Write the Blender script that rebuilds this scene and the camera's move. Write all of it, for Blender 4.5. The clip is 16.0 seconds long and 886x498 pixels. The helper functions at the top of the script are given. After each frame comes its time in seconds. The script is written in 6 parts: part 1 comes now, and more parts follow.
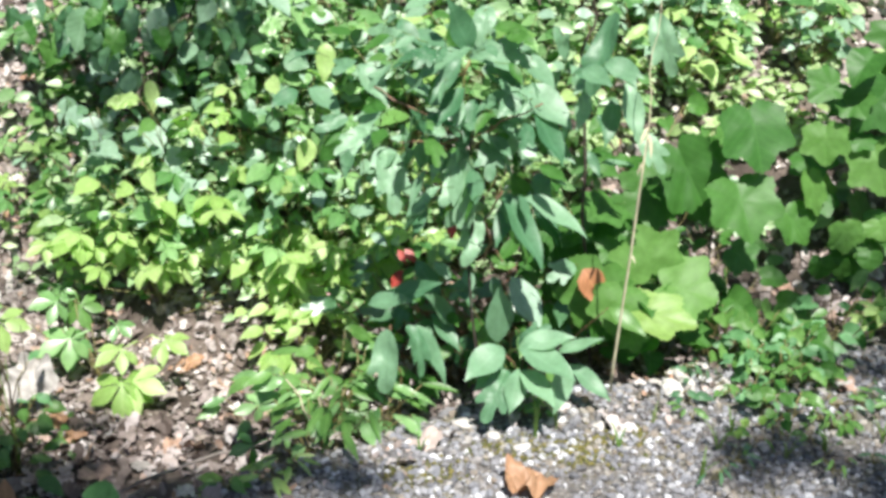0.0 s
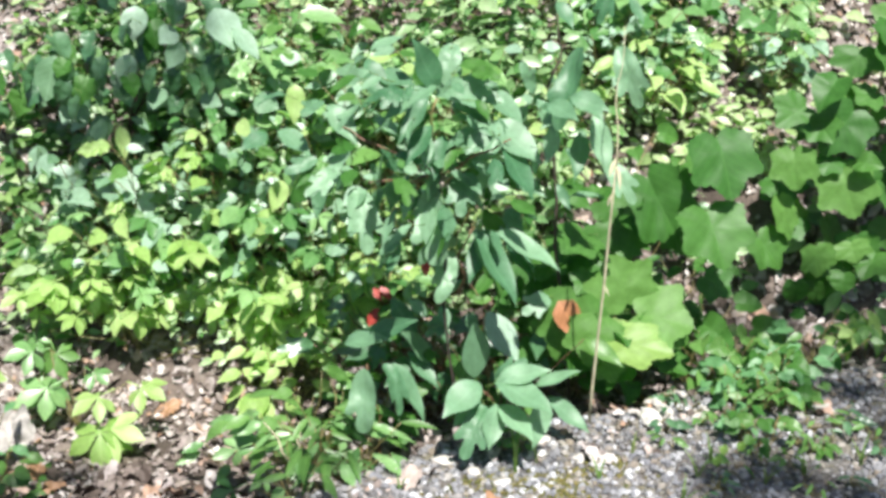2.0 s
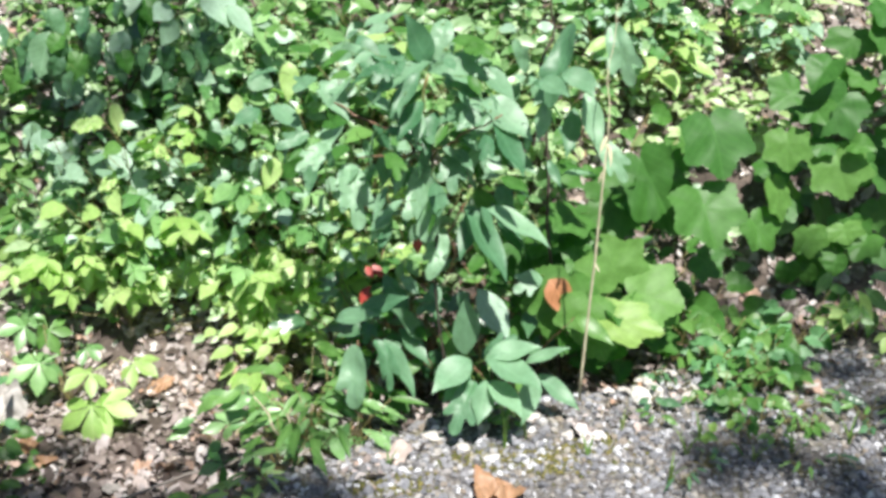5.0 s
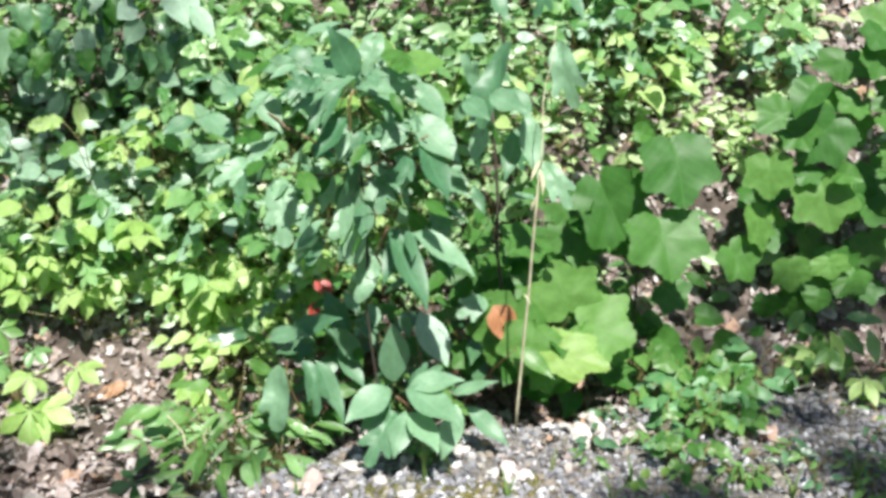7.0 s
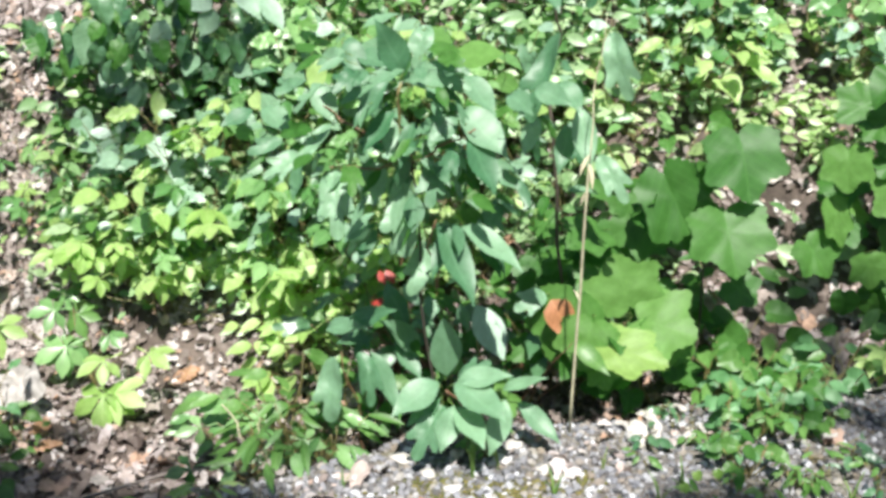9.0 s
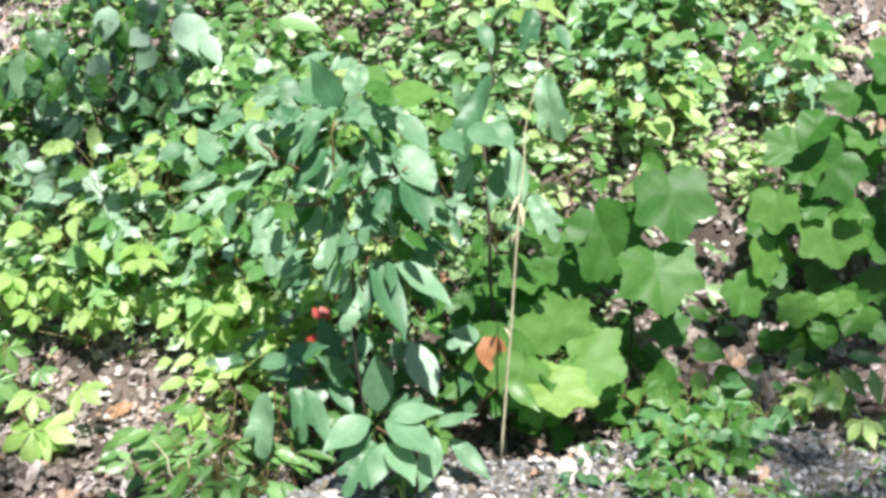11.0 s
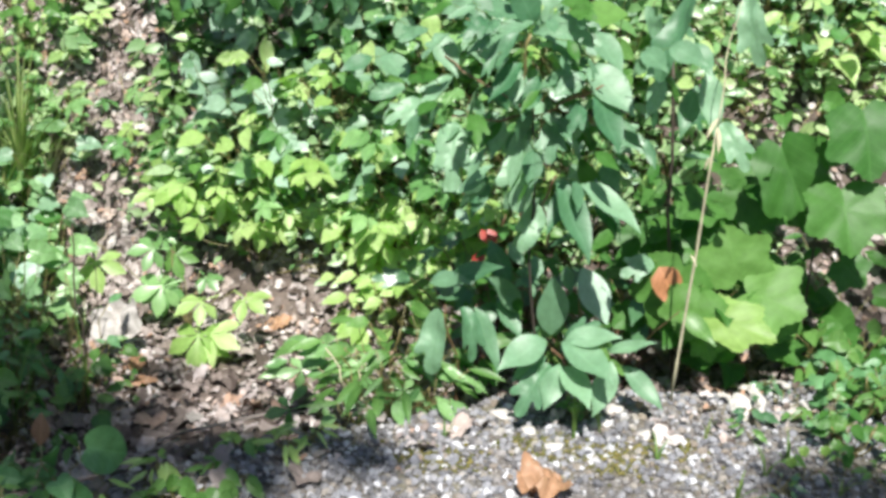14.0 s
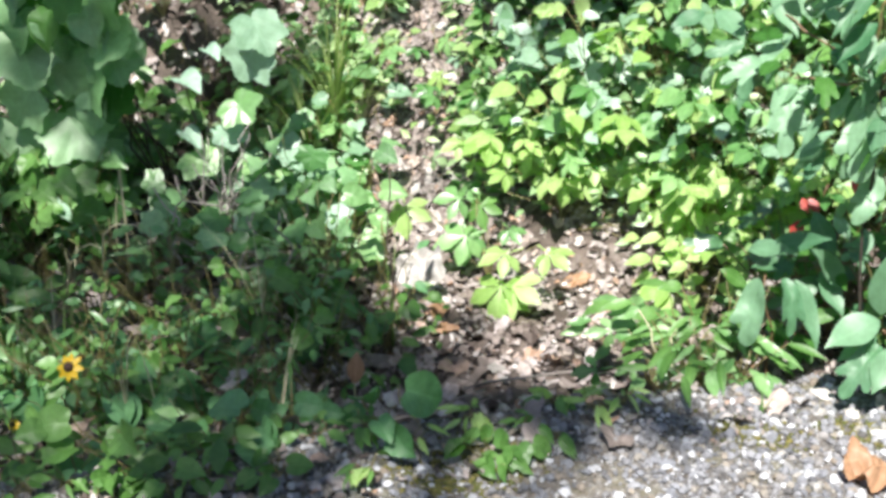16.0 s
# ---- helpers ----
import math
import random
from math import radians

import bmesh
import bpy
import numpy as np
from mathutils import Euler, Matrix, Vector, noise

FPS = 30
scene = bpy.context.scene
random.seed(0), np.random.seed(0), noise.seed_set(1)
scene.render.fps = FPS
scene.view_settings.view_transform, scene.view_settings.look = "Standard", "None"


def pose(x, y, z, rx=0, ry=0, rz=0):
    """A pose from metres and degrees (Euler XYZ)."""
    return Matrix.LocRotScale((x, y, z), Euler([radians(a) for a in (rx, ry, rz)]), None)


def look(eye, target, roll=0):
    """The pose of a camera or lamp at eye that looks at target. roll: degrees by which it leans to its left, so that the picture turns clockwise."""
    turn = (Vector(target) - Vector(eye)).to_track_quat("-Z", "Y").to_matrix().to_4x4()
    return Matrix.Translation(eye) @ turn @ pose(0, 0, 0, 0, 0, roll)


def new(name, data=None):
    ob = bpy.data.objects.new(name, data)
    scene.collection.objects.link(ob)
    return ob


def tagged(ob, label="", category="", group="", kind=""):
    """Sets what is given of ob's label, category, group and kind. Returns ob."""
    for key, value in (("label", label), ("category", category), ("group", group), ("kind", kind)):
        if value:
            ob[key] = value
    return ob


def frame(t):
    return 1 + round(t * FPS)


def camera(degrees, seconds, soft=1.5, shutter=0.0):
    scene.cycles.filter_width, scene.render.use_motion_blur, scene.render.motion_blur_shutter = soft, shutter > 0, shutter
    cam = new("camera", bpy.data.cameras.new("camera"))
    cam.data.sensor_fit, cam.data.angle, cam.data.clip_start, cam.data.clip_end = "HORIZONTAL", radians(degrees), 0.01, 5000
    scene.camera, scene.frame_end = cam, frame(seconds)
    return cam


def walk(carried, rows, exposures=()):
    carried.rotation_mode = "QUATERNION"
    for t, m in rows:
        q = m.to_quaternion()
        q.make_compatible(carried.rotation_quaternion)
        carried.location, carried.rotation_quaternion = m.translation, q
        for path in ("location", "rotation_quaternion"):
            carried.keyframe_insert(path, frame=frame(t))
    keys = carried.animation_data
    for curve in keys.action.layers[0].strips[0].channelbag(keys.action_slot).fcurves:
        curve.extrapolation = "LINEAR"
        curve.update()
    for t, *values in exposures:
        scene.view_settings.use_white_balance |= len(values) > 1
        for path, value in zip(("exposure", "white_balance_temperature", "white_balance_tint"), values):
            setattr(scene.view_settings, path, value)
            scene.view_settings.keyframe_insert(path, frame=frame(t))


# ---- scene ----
cam = camera(40.0, 16.0, soft=3.6)
PATH = [
    (0, (-0.138, 0.12, 1.224), (-0.092, 1.974, 0.476), 1.5),
    (0.5, (-0.117, 0.114, 1.228), (-0.038, 1.973, 0.494), 1.3),
    (1, (-0.1, 0.112, 1.228), (-0.017, 1.978, 0.512), 1.3),
    (1.5, (-0.109, 0.112, 1.236), (-0.043, 1.982, 0.53), 0.4),
    (2, (-0.117, 0.118, 1.238), (-0.042, 1.99, 0.539), -0.1),
    (2.5, (-0.117, 0.118, 1.239), (-0.007, 1.992, 0.549), 0.5),
    (3, (-0.126, 0.108, 1.222), (-0.001, 1.977, 0.521), 0.6),
    (3.5, (-0.161, 0.085, 1.207), (-0.022, 1.951, 0.501), 1.0),
    (3.7, (-0.162, 0.086, 1.206), (-0.023, 1.955, 0.509), 1.2),
    (5.8, (0.109, 0.148, 1.214), (0.132, 2.003, 0.468), 0.3),
    (6, (0.175, 0.175, 1.213), (0.187, 2.028, 0.46), 0.6),
    (6.5, (0.197, 0.216, 1.257), (0.209, 2.07, 0.506), 1.6),
    (7, (0.263, 0.251, 1.245), (0.194, 2.109, 0.51), 1.2),
    (7.5, (0.38, 0.255, 1.215), (0.21, 2.099, 0.46), -0.9),
    (8, (0.443, 0.33, 1.245), (0.221, 2.161, 0.471), 0.1),
    (8.2, (0.437, 0.325, 1.248), (0.159, 2.15, 0.478), -0.7),
    (10.3, (0.426, 0.273, 1.302), (0.19, 2.11, 0.547), 0.5),
    (10.5, (0.446, 0.275, 1.286), (0.225, 2.123, 0.552), 0.8),
    (11, (0.458, 0.278, 1.276), (0.269, 2.138, 0.566), 0.9),
    (11.5, (0.468, 0.271, 1.254), (0.296, 2.133, 0.544), 0.7),
    (12, (0.46, 0.273, 1.259), (0.27, 2.13, 0.541), 0.8),
    (12.5, (0.342, 0.258, 1.228), (-0.003, 2.092, 0.509), 1.0),
    (13, (0.319, 0.255, 1.214), (-0.035, 2.083, 0.484), 1.7),
    (13.5, (0.319, 0.256, 1.204), (-0.025, 2.076, 0.449), 1.9),
    (14, (0.293, 0.26, 1.194), (-0.061, 2.063, 0.405), 2.1),
    (14.5, (0.232, 0.262, 1.172), (-0.242, 2.021, 0.347), 2.0),
    (15, (0.2, 0.254, 1.14), (-0.405, 1.968, 0.305), 1.6),
    (15.5, (0.166, 0.253, 1.149), (-0.511, 1.926, 0.289), 1.4),
    (16, (0.141, 0.258, 1.174), (-0.594, 1.906, 0.312), 0.4),
]
walk(cam, [(t, look(eye, target, roll)) for t, eye, target, roll in PATH], [(0.0, 0.88), (11.0, 0.88), (12.5, 0.80), (14.0, 0.80), (15.0, 0.94), (16.0, 1.1)])

# ---- light ----
SUN = Vector((0.10, -0.50, 0.86)).normalized()
world = bpy.data.worlds.new("sky")
scene.world = world
world.use_nodes = True
wn = world.node_tree.nodes
sky = wn.new("ShaderNodeTexSky")
sky.sky_type = 'NISHITA'
sky.sun_disc = False
sky.sun_elevation = math.asin(SUN.z)
sky.sun_rotation = math.atan2(SUN.x, SUN.y)
world.node_tree.links.new(sky.outputs[0], wn["Background"].inputs[0])
wn["Background"].inputs[1].default_value = 0.053
sun_data = bpy.data.lights.new("sun", 'SUN')
sun_data.energy, sun_data.angle, sun_data.color = 5.0, radians(0.6), (1.0, 0.97, 0.93)
sun = new("sun", sun_data)
sun.matrix_world = look(SUN * 30, (0, 0, 0))


# ---- materials ----
def base_material(name, rough=0.6):
    m = bpy.data.materials.new(name)
    m.use_nodes = True
    n, l = m.node_tree.nodes, m.node_tree.links
    b = n["Principled BSDF"]
    b.inputs["Roughness"].default_value = rough
    b.inputs["Specular IOR Level"].default_value = 0.5
    return m, n, l, b


def ramp(n, l, fac, stops):
    r = n.new("ShaderNodeValToRGB")
    while len(r.color_ramp.elements) < len(stops):
        r.color_ramp.elements.new(0.5)
    for e, (p, c) in zip(r.color_ramp.elements, stops):
        e.position, e.color = p, (*c, 1)
    l.new(fac, r.inputs[0])
    return r.outputs[0]


def noise_tex(n, l, scale, detail=4, kind="Object", rough=0.6):
    c = n.new("ShaderNodeTexCoord")
    t = n.new("ShaderNodeTexNoise")
    t.inputs["Scale"].default_value, t.inputs["Detail"].default_value, t.inputs["Roughness"].default_value = scale, detail, rough
    l.new(c.outputs[kind], t.inputs["Vector"])
    return t.outputs[0]


def bump(n, l, b, height, strength, distance):
    k = n.new("ShaderNodeBump")
    k.inputs["Strength"].default_value, k.inputs["Distance"].default_value = strength, distance
    l.new(height, k.inputs["Height"])
    l.new(k.outputs[0], b.inputs["Normal"])


def mix_rgb(n, l, fac, a, b, mode='MIX'):
    x = n.new("ShaderNodeMix")
    x.data_type, x.blend_type = 'RGBA', mode
    for sock, v in ((x.inputs[0], fac), (x.inputs[6], a), (x.inputs[7], b)):
        if isinstance(v, (int, float)):
            sock.default_value = v
        elif isinstance(v, tuple):
            sock.default_value = (*v, 1)
        else:
            l.new(v, sock)
    return x.outputs[2]


def leaf_material(name, dark, light, rough=0.42, glow=0.32, joined=False, vein=0.35, thin=None, gloss=0.65):
    """A leaf: varied green with a midrib, side veins and blotches, a glossy face and light that passes through."""
    m, n, l, b = base_material(name, rough)
    b.inputs["Specular IOR Level"].default_value = gloss
    if joined:
        rnd = n.new("ShaderNodeNewGeometry").outputs["Random Per Island"]
    else:
        rnd = n.new("ShaderNodeObjectInfo").outputs["Random"]
    col = ramp(n, l, rnd, [(0.0, dark), (0.55, tuple((p + q) / 2 for p, q in zip(dark, light))), (1.0, light)])
    blot = ramp(n, l, noise_tex(n, l, 5.0 if not joined else 60.0, 4), [(0.3, (0.72, 0.74, 0.66)), (0.7, (1.16, 1.12, 1.2))])
    col = mix_rgb(n, l, 0.8, col, blot, 'MULTIPLY')
    if not joined and vein:
        c = n.new("ShaderNodeTexCoord")
        s = n.new("ShaderNodeSeparateXYZ")
        l.new(c.outputs["Object"], s.inputs[0])
        ab = n.new("ShaderNodeMath")
        ab.operation = 'ABSOLUTE'
        l.new(s.outputs[0], ab.inputs[0])
        mid = ramp(n, l, ab.outputs[0], [(0.006, (1, 1, 1)), (0.02, (0, 0, 0))])
        k = n.new("ShaderNodeMath")
        k.operation = 'MULTIPLY_ADD'
        l.new(ab.outputs[0], k.inputs[0])
        k.inputs[1].default_value = -0.8
        l.new(s.outputs[1], k.inputs[2])
        w = n.new("ShaderNodeMath")
        w.operation = 'PINGPONG'
        l.new(k.outputs[0], w.inputs[0])
        w.inputs[1].default_value = 0.065
        side = ramp(n, l, w.outputs[0], [(0.003, (0.75, 0.75, 0.75)), (0.012, (0, 0, 0))])
        both = mix_rgb(n, l, 1.0, mid, side, 'LIGHTEN')
        f = n.new("ShaderNodeMath")
        f.operation = 'MULTIPLY'
        l.new(both, f.inputs[0])
        f.inputs[1].default_value = vein
        col = mix_rgb(n, l, f.outputs[0], col, tuple(min(1, v * 1.9 + 0.03) for v in light))
        bump(n, l, b, side, 0.06, 0.02)
    l.new(col, b.inputs["Base Color"])
    t = n.new("ShaderNodeBsdfTranslucent")
    l.new(mix_rgb(n, l, 1.0, col, thin or (1.0, 1.38, 0.58), 'MULTIPLY'), t.inputs[0])
    mx = n.new("ShaderNodeMixShader")
    mx.inputs[0].default_value = glow
    l.new(b.outputs[0], mx.inputs[1])
    l.new(t.outputs[0], mx.inputs[2])
    l.new(mx.outputs[0], n["Material Output"].inputs[0])
    return m


def piece_material(name, stops, rough, scale, joined, strength=0.4, distance=0.003, stain=0.0):
    """Stones, dry leaves, wood: one hue each from the ramp, with fine grain and relief."""
    m, n, l, b = base_material(name, rough)
    rnd = n.new("ShaderNodeNewGeometry").outputs["Random Per Island"] if joined else n.new("ShaderNodeObjectInfo").outputs["Random"]
    col = ramp(n, l, rnd, stops)
    g = noise_tex(n, l, scale, 6)
    col = mix_rgb(n, l, 0.75, col, ramp(n, l, g, [(0.28, (0.55, 0.53, 0.5)), (0.72, (1.25, 1.25, 1.25))]), 'MULTIPLY')
    if stain:
        dust = ramp(n, l, noise_tex(n, l, 5.0, 5), [(0.42, (0, 0, 0)), (0.68, (stain, stain, stain))])
        col = mix_rgb(n, l, dust, col, (0.17, 0.14, 0.095))
        dust = ramp(n, l, noise_tex(n, l, 2.3, 5), [(0.5, (0, 0, 0)), (0.7, (stain, stain, stain))])
        col = mix_rgb(n, l, dust, col, (0.10, 0.105, 0.12))
    l.new(col, b.inputs["Base Color"])
    bump(n, l, b, g, strength, distance)
    return m


STONE = [(0.0, (0.085, 0.085, 0.091)), (0.18, (0.186, 0.191, 0.210)), (0.45, (0.240, 0.246, 0.271)), (0.62, (0.312, 0.319, 0.340)), (0.72, (0.228, 0.188, 0.144)), (0.80, (0.337, 0.315, 0.279)), (0.88, (0.454, 0.464, 0.489)), (1.0, (0.657, 0.667, 0.698))]
DRY = [(0.0, (0.069, 0.050, 0.040)), (0.25, (0.186, 0.150, 0.131)), (0.5, (0.294, 0.250, 0.236)), (0.75, (0.432, 0.385, 0.368)), (0.85, (0.353, 0.210, 0.131)), (0.93, (0.491, 0.450, 0.429)), (1.0, (0.628, 0.589, 0.564))]
MAT = {
    "stone": piece_material("gravel_stone", STONE, 0.8, 40, False),
    "stones": piece_material("gravel_stones", STONE, 0.8, 160, True, stain=0.32),
    "white_stone": piece_material("white_stone", [(0, (0.46, 0.435, 0.40)), (1, (0.58, 0.56, 0.53))], 0.8, 30, False),
    "dry": piece_material("dry_leaf", DRY, 0.7, 5, False),
    "litter": piece_material("dry_leaves", DRY, 0.7, 55, True),
    "pale_dry": piece_material("pale_withered_leaf", [(0, (0.225, 0.207, 0.187)), (1, (0.27, 0.252, 0.23))], 0.7, 6, False),
    "cream_dry": piece_material("cream_withered_leaf", [(0, (0.36, 0.34, 0.315)), (1, (0.42, 0.40, 0.37))], 0.7, 6, False),
    "wood": piece_material("grey_dead_wood", [(0, (0.28, 0.24, 0.215)), (1, (0.46, 0.41, 0.385))], 0.85, 35, False),
    "bark": piece_material("brown_bark", [(0, (0.05, 0.04, 0.03)), (1, (0.09, 0.07, 0.05))], 0.85, 25, False),
    "straw": piece_material("straw", [(0, (0.50, 0.46, 0.29)), (1, (0.62, 0.58, 0.40))], 0.6, 30, False),
    "brown_leaf": leaf_material("withered_leaf", (0.34, 0.13, 0.05), (0.42, 0.19, 0.08), 0.6, 0.2, thin=(1.1, 0.8, 0.5)),
    "tan_leaf": leaf_material("tan_dead_leaf", (0.31, 0.175, 0.095), (0.38, 0.22, 0.12), 0.6, 0.15, thin=(1.1, 0.8, 0.5)),
    "twig": leaf_material("green_twig", (0.16, 0.15, 0.05), (0.24, 0.20, 0.08), 0.5, 0.0, vein=0),
    "red_twig": leaf_material("red_twig", (0.17, 0.09, 0.05), (0.22, 0.13, 0.07), 0.5, 0.0, vein=0),
    "sassafras": leaf_material("sassafras_leaf", (0.055, 0.175, 0.075), (0.245, 0.425, 0.255), 0.48, 0.30, vein=0.06, gloss=0.66),
    "sycamore": leaf_material("sycamore_leaf", (0.045, 0.155, 0.025), (0.085, 0.22, 0.043), 0.5, 0.35, vein=0.12, gloss=0.42),
    "sycamore_pale": leaf_material("pale_sycamore_leaf", (0.10, 0.245, 0.05), (0.155, 0.325, 0.075), 0.5, 0.42, vein=0.07, gloss=0.35),
    "heart": leaf_material("heart_leaf", (0.045, 0.135, 0.055), (0.10, 0.22, 0.10), 0.35, 0.22, vein=0.08, gloss=1.0),
    "creeper": leaf_material("creeper_leaf", (0.07, 0.21, 0.05), (0.28, 0.48, 0.19), 0.38, 0.31, vein=0.08, gloss=0.9),
    # pale bluish base colour carries part of the sky sheen on these leaves
    "gloss": leaf_material("sheen_paled_leaf", (0.12, 0.25, 0.12), (0.34, 0.50, 0.37), 0.47, 0.22, vein=0.10, gloss=0.95),
    "lime": leaf_material("lime_creeper_leaf", (0.30, 0.48, 0.125), (0.52, 0.68, 0.28), 0.46, 0.43, vein=0.08),
    "vine": leaf_material("vine_leaf", (0.16, 0.34, 0.13), (0.29, 0.49, 0.24), 0.5, 0.34, vein=0.1, gloss=1.0),
    "yellow": leaf_material("yellowing_leaf", (0.23, 0.40, 0.09), (0.31, 0.48, 0.13), 0.5, 0.45, vein=0.08),
    "weed": leaf_material("weed_leaf", (0.075, 0.19, 0.035), (0.165, 0.33, 0.085), 0.45, 0.34, vein=0.16),
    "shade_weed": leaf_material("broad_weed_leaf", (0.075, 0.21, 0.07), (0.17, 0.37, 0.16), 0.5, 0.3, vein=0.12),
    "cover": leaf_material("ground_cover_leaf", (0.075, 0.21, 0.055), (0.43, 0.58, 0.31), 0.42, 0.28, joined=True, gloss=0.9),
    # weed green; under the shrub its dark tone stands in for shade
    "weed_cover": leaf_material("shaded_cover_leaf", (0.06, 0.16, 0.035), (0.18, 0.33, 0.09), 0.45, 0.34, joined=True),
    # paler copy of the cover green; strong sunlight is put into the colour
    "pale_cover": leaf_material("sun_paled_cover_leaf", (0.27, 0.42, 0.14), (0.58, 0.69, 0.40), 0.42, 0.40, joined=True),
    "pale_grass": leaf_material("pale_grass_blade", (0.20, 0.30, 0.08), (0.36, 0.44, 0.16), 0.5, 0.3, vein=0),
    "grass": leaf_material("grass_blade", (0.09, 0.20, 0.04), (0.20, 0.30, 0.07), 0.5, 0.3, vein=0),
    "red": leaf_material("red_leaf", (0.36, 0.035, 0.022), (0.46, 0.06, 0.035), 0.45, 0.3, thin=(1.2, 0.8, 0.7)),
    "pink": leaf_material("pink_petal", (0.75, 0.42, 0.40), (0.85, 0.62, 0.60), 0.5, 0.3, vein=0, thin=(1.1, 0.9, 0.9)),
    "petal": leaf_material("yellow_petal", (0.80, 0.52, 0.015), (0.85, 0.60, 0.02), 0.5, 0.3, vein=0, thin=(1.1, 0.9, 0.5)),
    "cone": piece_material("flower_cone", [(0, (0.05, 0.025, 0.015)), (1, (0.07, 0.035, 0.02))], 0.8, 60, False),
    "moss": piece_material("moss", [(0, (0.09, 0.105, 0.025)), (1, (0.20, 0.17, 0.05))], 0.95, 60, True, 0.8, 0.006),
}


def ground_material(name, stops, scale):
    m, n, l, b = base_material(name, 0.95)
    big, fine = noise_tex(n, l, scale, 6), noise_tex(n, l, scale * 14, 5)
    col = mix_rgb(n, l, 0.8, ramp(n, l, big, stops), ramp(n, l, fine, [(0.3, (0.5, 0.5, 0.5)), (0.7, (1.35, 1.35, 1.35))]), 'MULTIPLY')
    l.new(col, b.inputs["Base Color"])
    bump(n, l, b, fine, 0.8, 0.008)
    return m


def grit_material():
    """Packed crushed stone: small cells of grey, white and tan chips with dusty and mossy stains."""
    m, n, l, b = base_material("gravel_grit", 0.9)
    c = n.new("ShaderNodeTexCoord")
    cells = []
    for scale in (75, 150):
        v = n.new("ShaderNodeTexVoronoi")
        v.inputs["Scale"].default_value = scale
        l.new(c.outputs["Object"], v.inputs["Vector"])
        s = n.new("ShaderNodeSeparateColor")
        l.new(v.outputs["Color"], s.inputs[0])
        cells.append((ramp(n, l, s.outputs[0], [(0.0, (0.078, 0.077, 0.076)), (0.35, (0.16, 0.16, 0.163)), (0.65, (0.25, 0.25, 0.252)), (0.85, (0.21, 0.175, 0.135)), (1.0, (0.44, 0.44, 0.44))]), v.outputs["Distance"]))
    col = mix_rgb(n, l, 0.45, cells[0][0], cells[1][0])
    gap = ramp(n, l, cells[0][1], [(0.25, (1, 1, 1)), (0.6, (0.45, 0.42, 0.4))])
    col = mix_rgb(n, l, 0.9, col, gap, 'MULTIPLY')
    col = mix_rgb(n, l, ramp(n, l, noise_tex(n, l, 7, 5), [(0.5, (0, 0, 0)), (0.72, (0.75, 0.75, 0.75))]), col, (0.17, 0.16, 0.075))
    col = mix_rgb(n, l, ramp(n, l, noise_tex(n, l, 3.1, 5), [(0.45, (0, 0, 0)), (0.75, (0.7, 0.7, 0.7))]), col, (0.23, 0.195, 0.155))
    l.new(col, b.inputs["Base Color"])
    inv = ramp(n, l, cells[0][1], [(0.0, (1, 1, 1)), (0.7, (0, 0, 0))])
    bump(n, l, b, inv, 0.9, 0.006)
    return m


GRIT = grit_material()
SOIL = ground_material("leaf_mould_soil", [(0.3, (0.055, 0.042, 0.033)), (0.65, (0.16, 0.125, 0.105))], 4)


# ---- mesh helpers ----
def mesh_of(name, verts, faces, material, smooth=True):
    me = bpy.data.meshes.new(name)
    me.from_pydata([tuple(map(float, v)) for v in verts], [], [tuple(map(int, f)) for f in faces])
    me.materials.append(material)
    if smooth:
        me.polygons.foreach_set("use_smooth", [True] * len(me.polygons))
    me.update()
    return me


def part(name, mesh, parent, label="", m=None):
    """Links a mesh as one object under a thing or a part."""
    ob = new(name, mesh)
    ob.parent = parent
    if m is not None:
        ob.matrix_basis = m
    return tagged(ob, label)


def thing(name, place, label, category, group="", kind=""):
    ob = new(name)
    ob.empty_display_size = 0.02
    ob.matrix_basis = Matrix.Translation(place)
    return tagged(ob, label, category, group, kind)


def blade_shape(width, n=7, fold=0.25, droop=0.15, peak=0.45, sharp=1.0, wave=0.0, base=0.02):
    """A simple leaf of unit length along y: an outline from one width curve, folded along the midrib and drooping."""
    v, f = [], []
    for i in range(n + 1):
        u = i / n
        s = math.sin(math.pi * u ** (math.log(0.5) / math.log(peak))) ** sharp
        w = width * (s if i < n else 0.0) + base * (1 - u)
        z = -droop * u * u + wave * math.sin(u * 9)
        v += [(-w, u, z + fold * w), (0, u, z), (w, u, z + fold * w)]
    for i in range(n):
        a = 3 * i
        f += [(a, a + 1, a + 4, a + 3), (a + 1, a + 2, a + 5, a + 4)]
    return v, f


def polar_shape(radius, n=40, fold=0.18, droop=0.12, centre=0.48, wave=0.03, seed=0, rings=(0.3, 0.6, 0.85, 1.0)):
    """A lobed leaf: a fan of two rings round a centre on the midrib, out to radius(angle from the tip)."""
    def lift(x, y):
        return fold * abs(x) - droop * y * y + wave * noise.noise(Vector((x * 4, y * 4, seed * 7.3)))
    v, f = [(0, centre, lift(0, centre))], []
    for ring in rings:
        for i in range(n):
            a = 2 * math.pi * i / n
            r = radius(a if a <= math.pi else a - 2 * math.pi) * ring
            x, y = r * math.sin(a), centre + r * math.cos(a)
            v.append((x, y, lift(x, y)))
    for i in range(n):
        j = (i + 1) % n
        f.append((0, 1 + j, 1 + i))
        for k in range(len(rings) - 1):
            f.append((1 + k * n + i, 1 + k * n + j, 1 + (k + 1) * n + j, 1 + (k + 1) * n + i))
    return v, f


def ellipse(a, half_y, half_x):
    return half_y * half_x / math.hypot(half_x * math.cos(a), half_y * math.sin(a))


def notch(a, at, depth, wide):
    return 1 - depth * math.exp(-((a - at) / wide) ** 2)


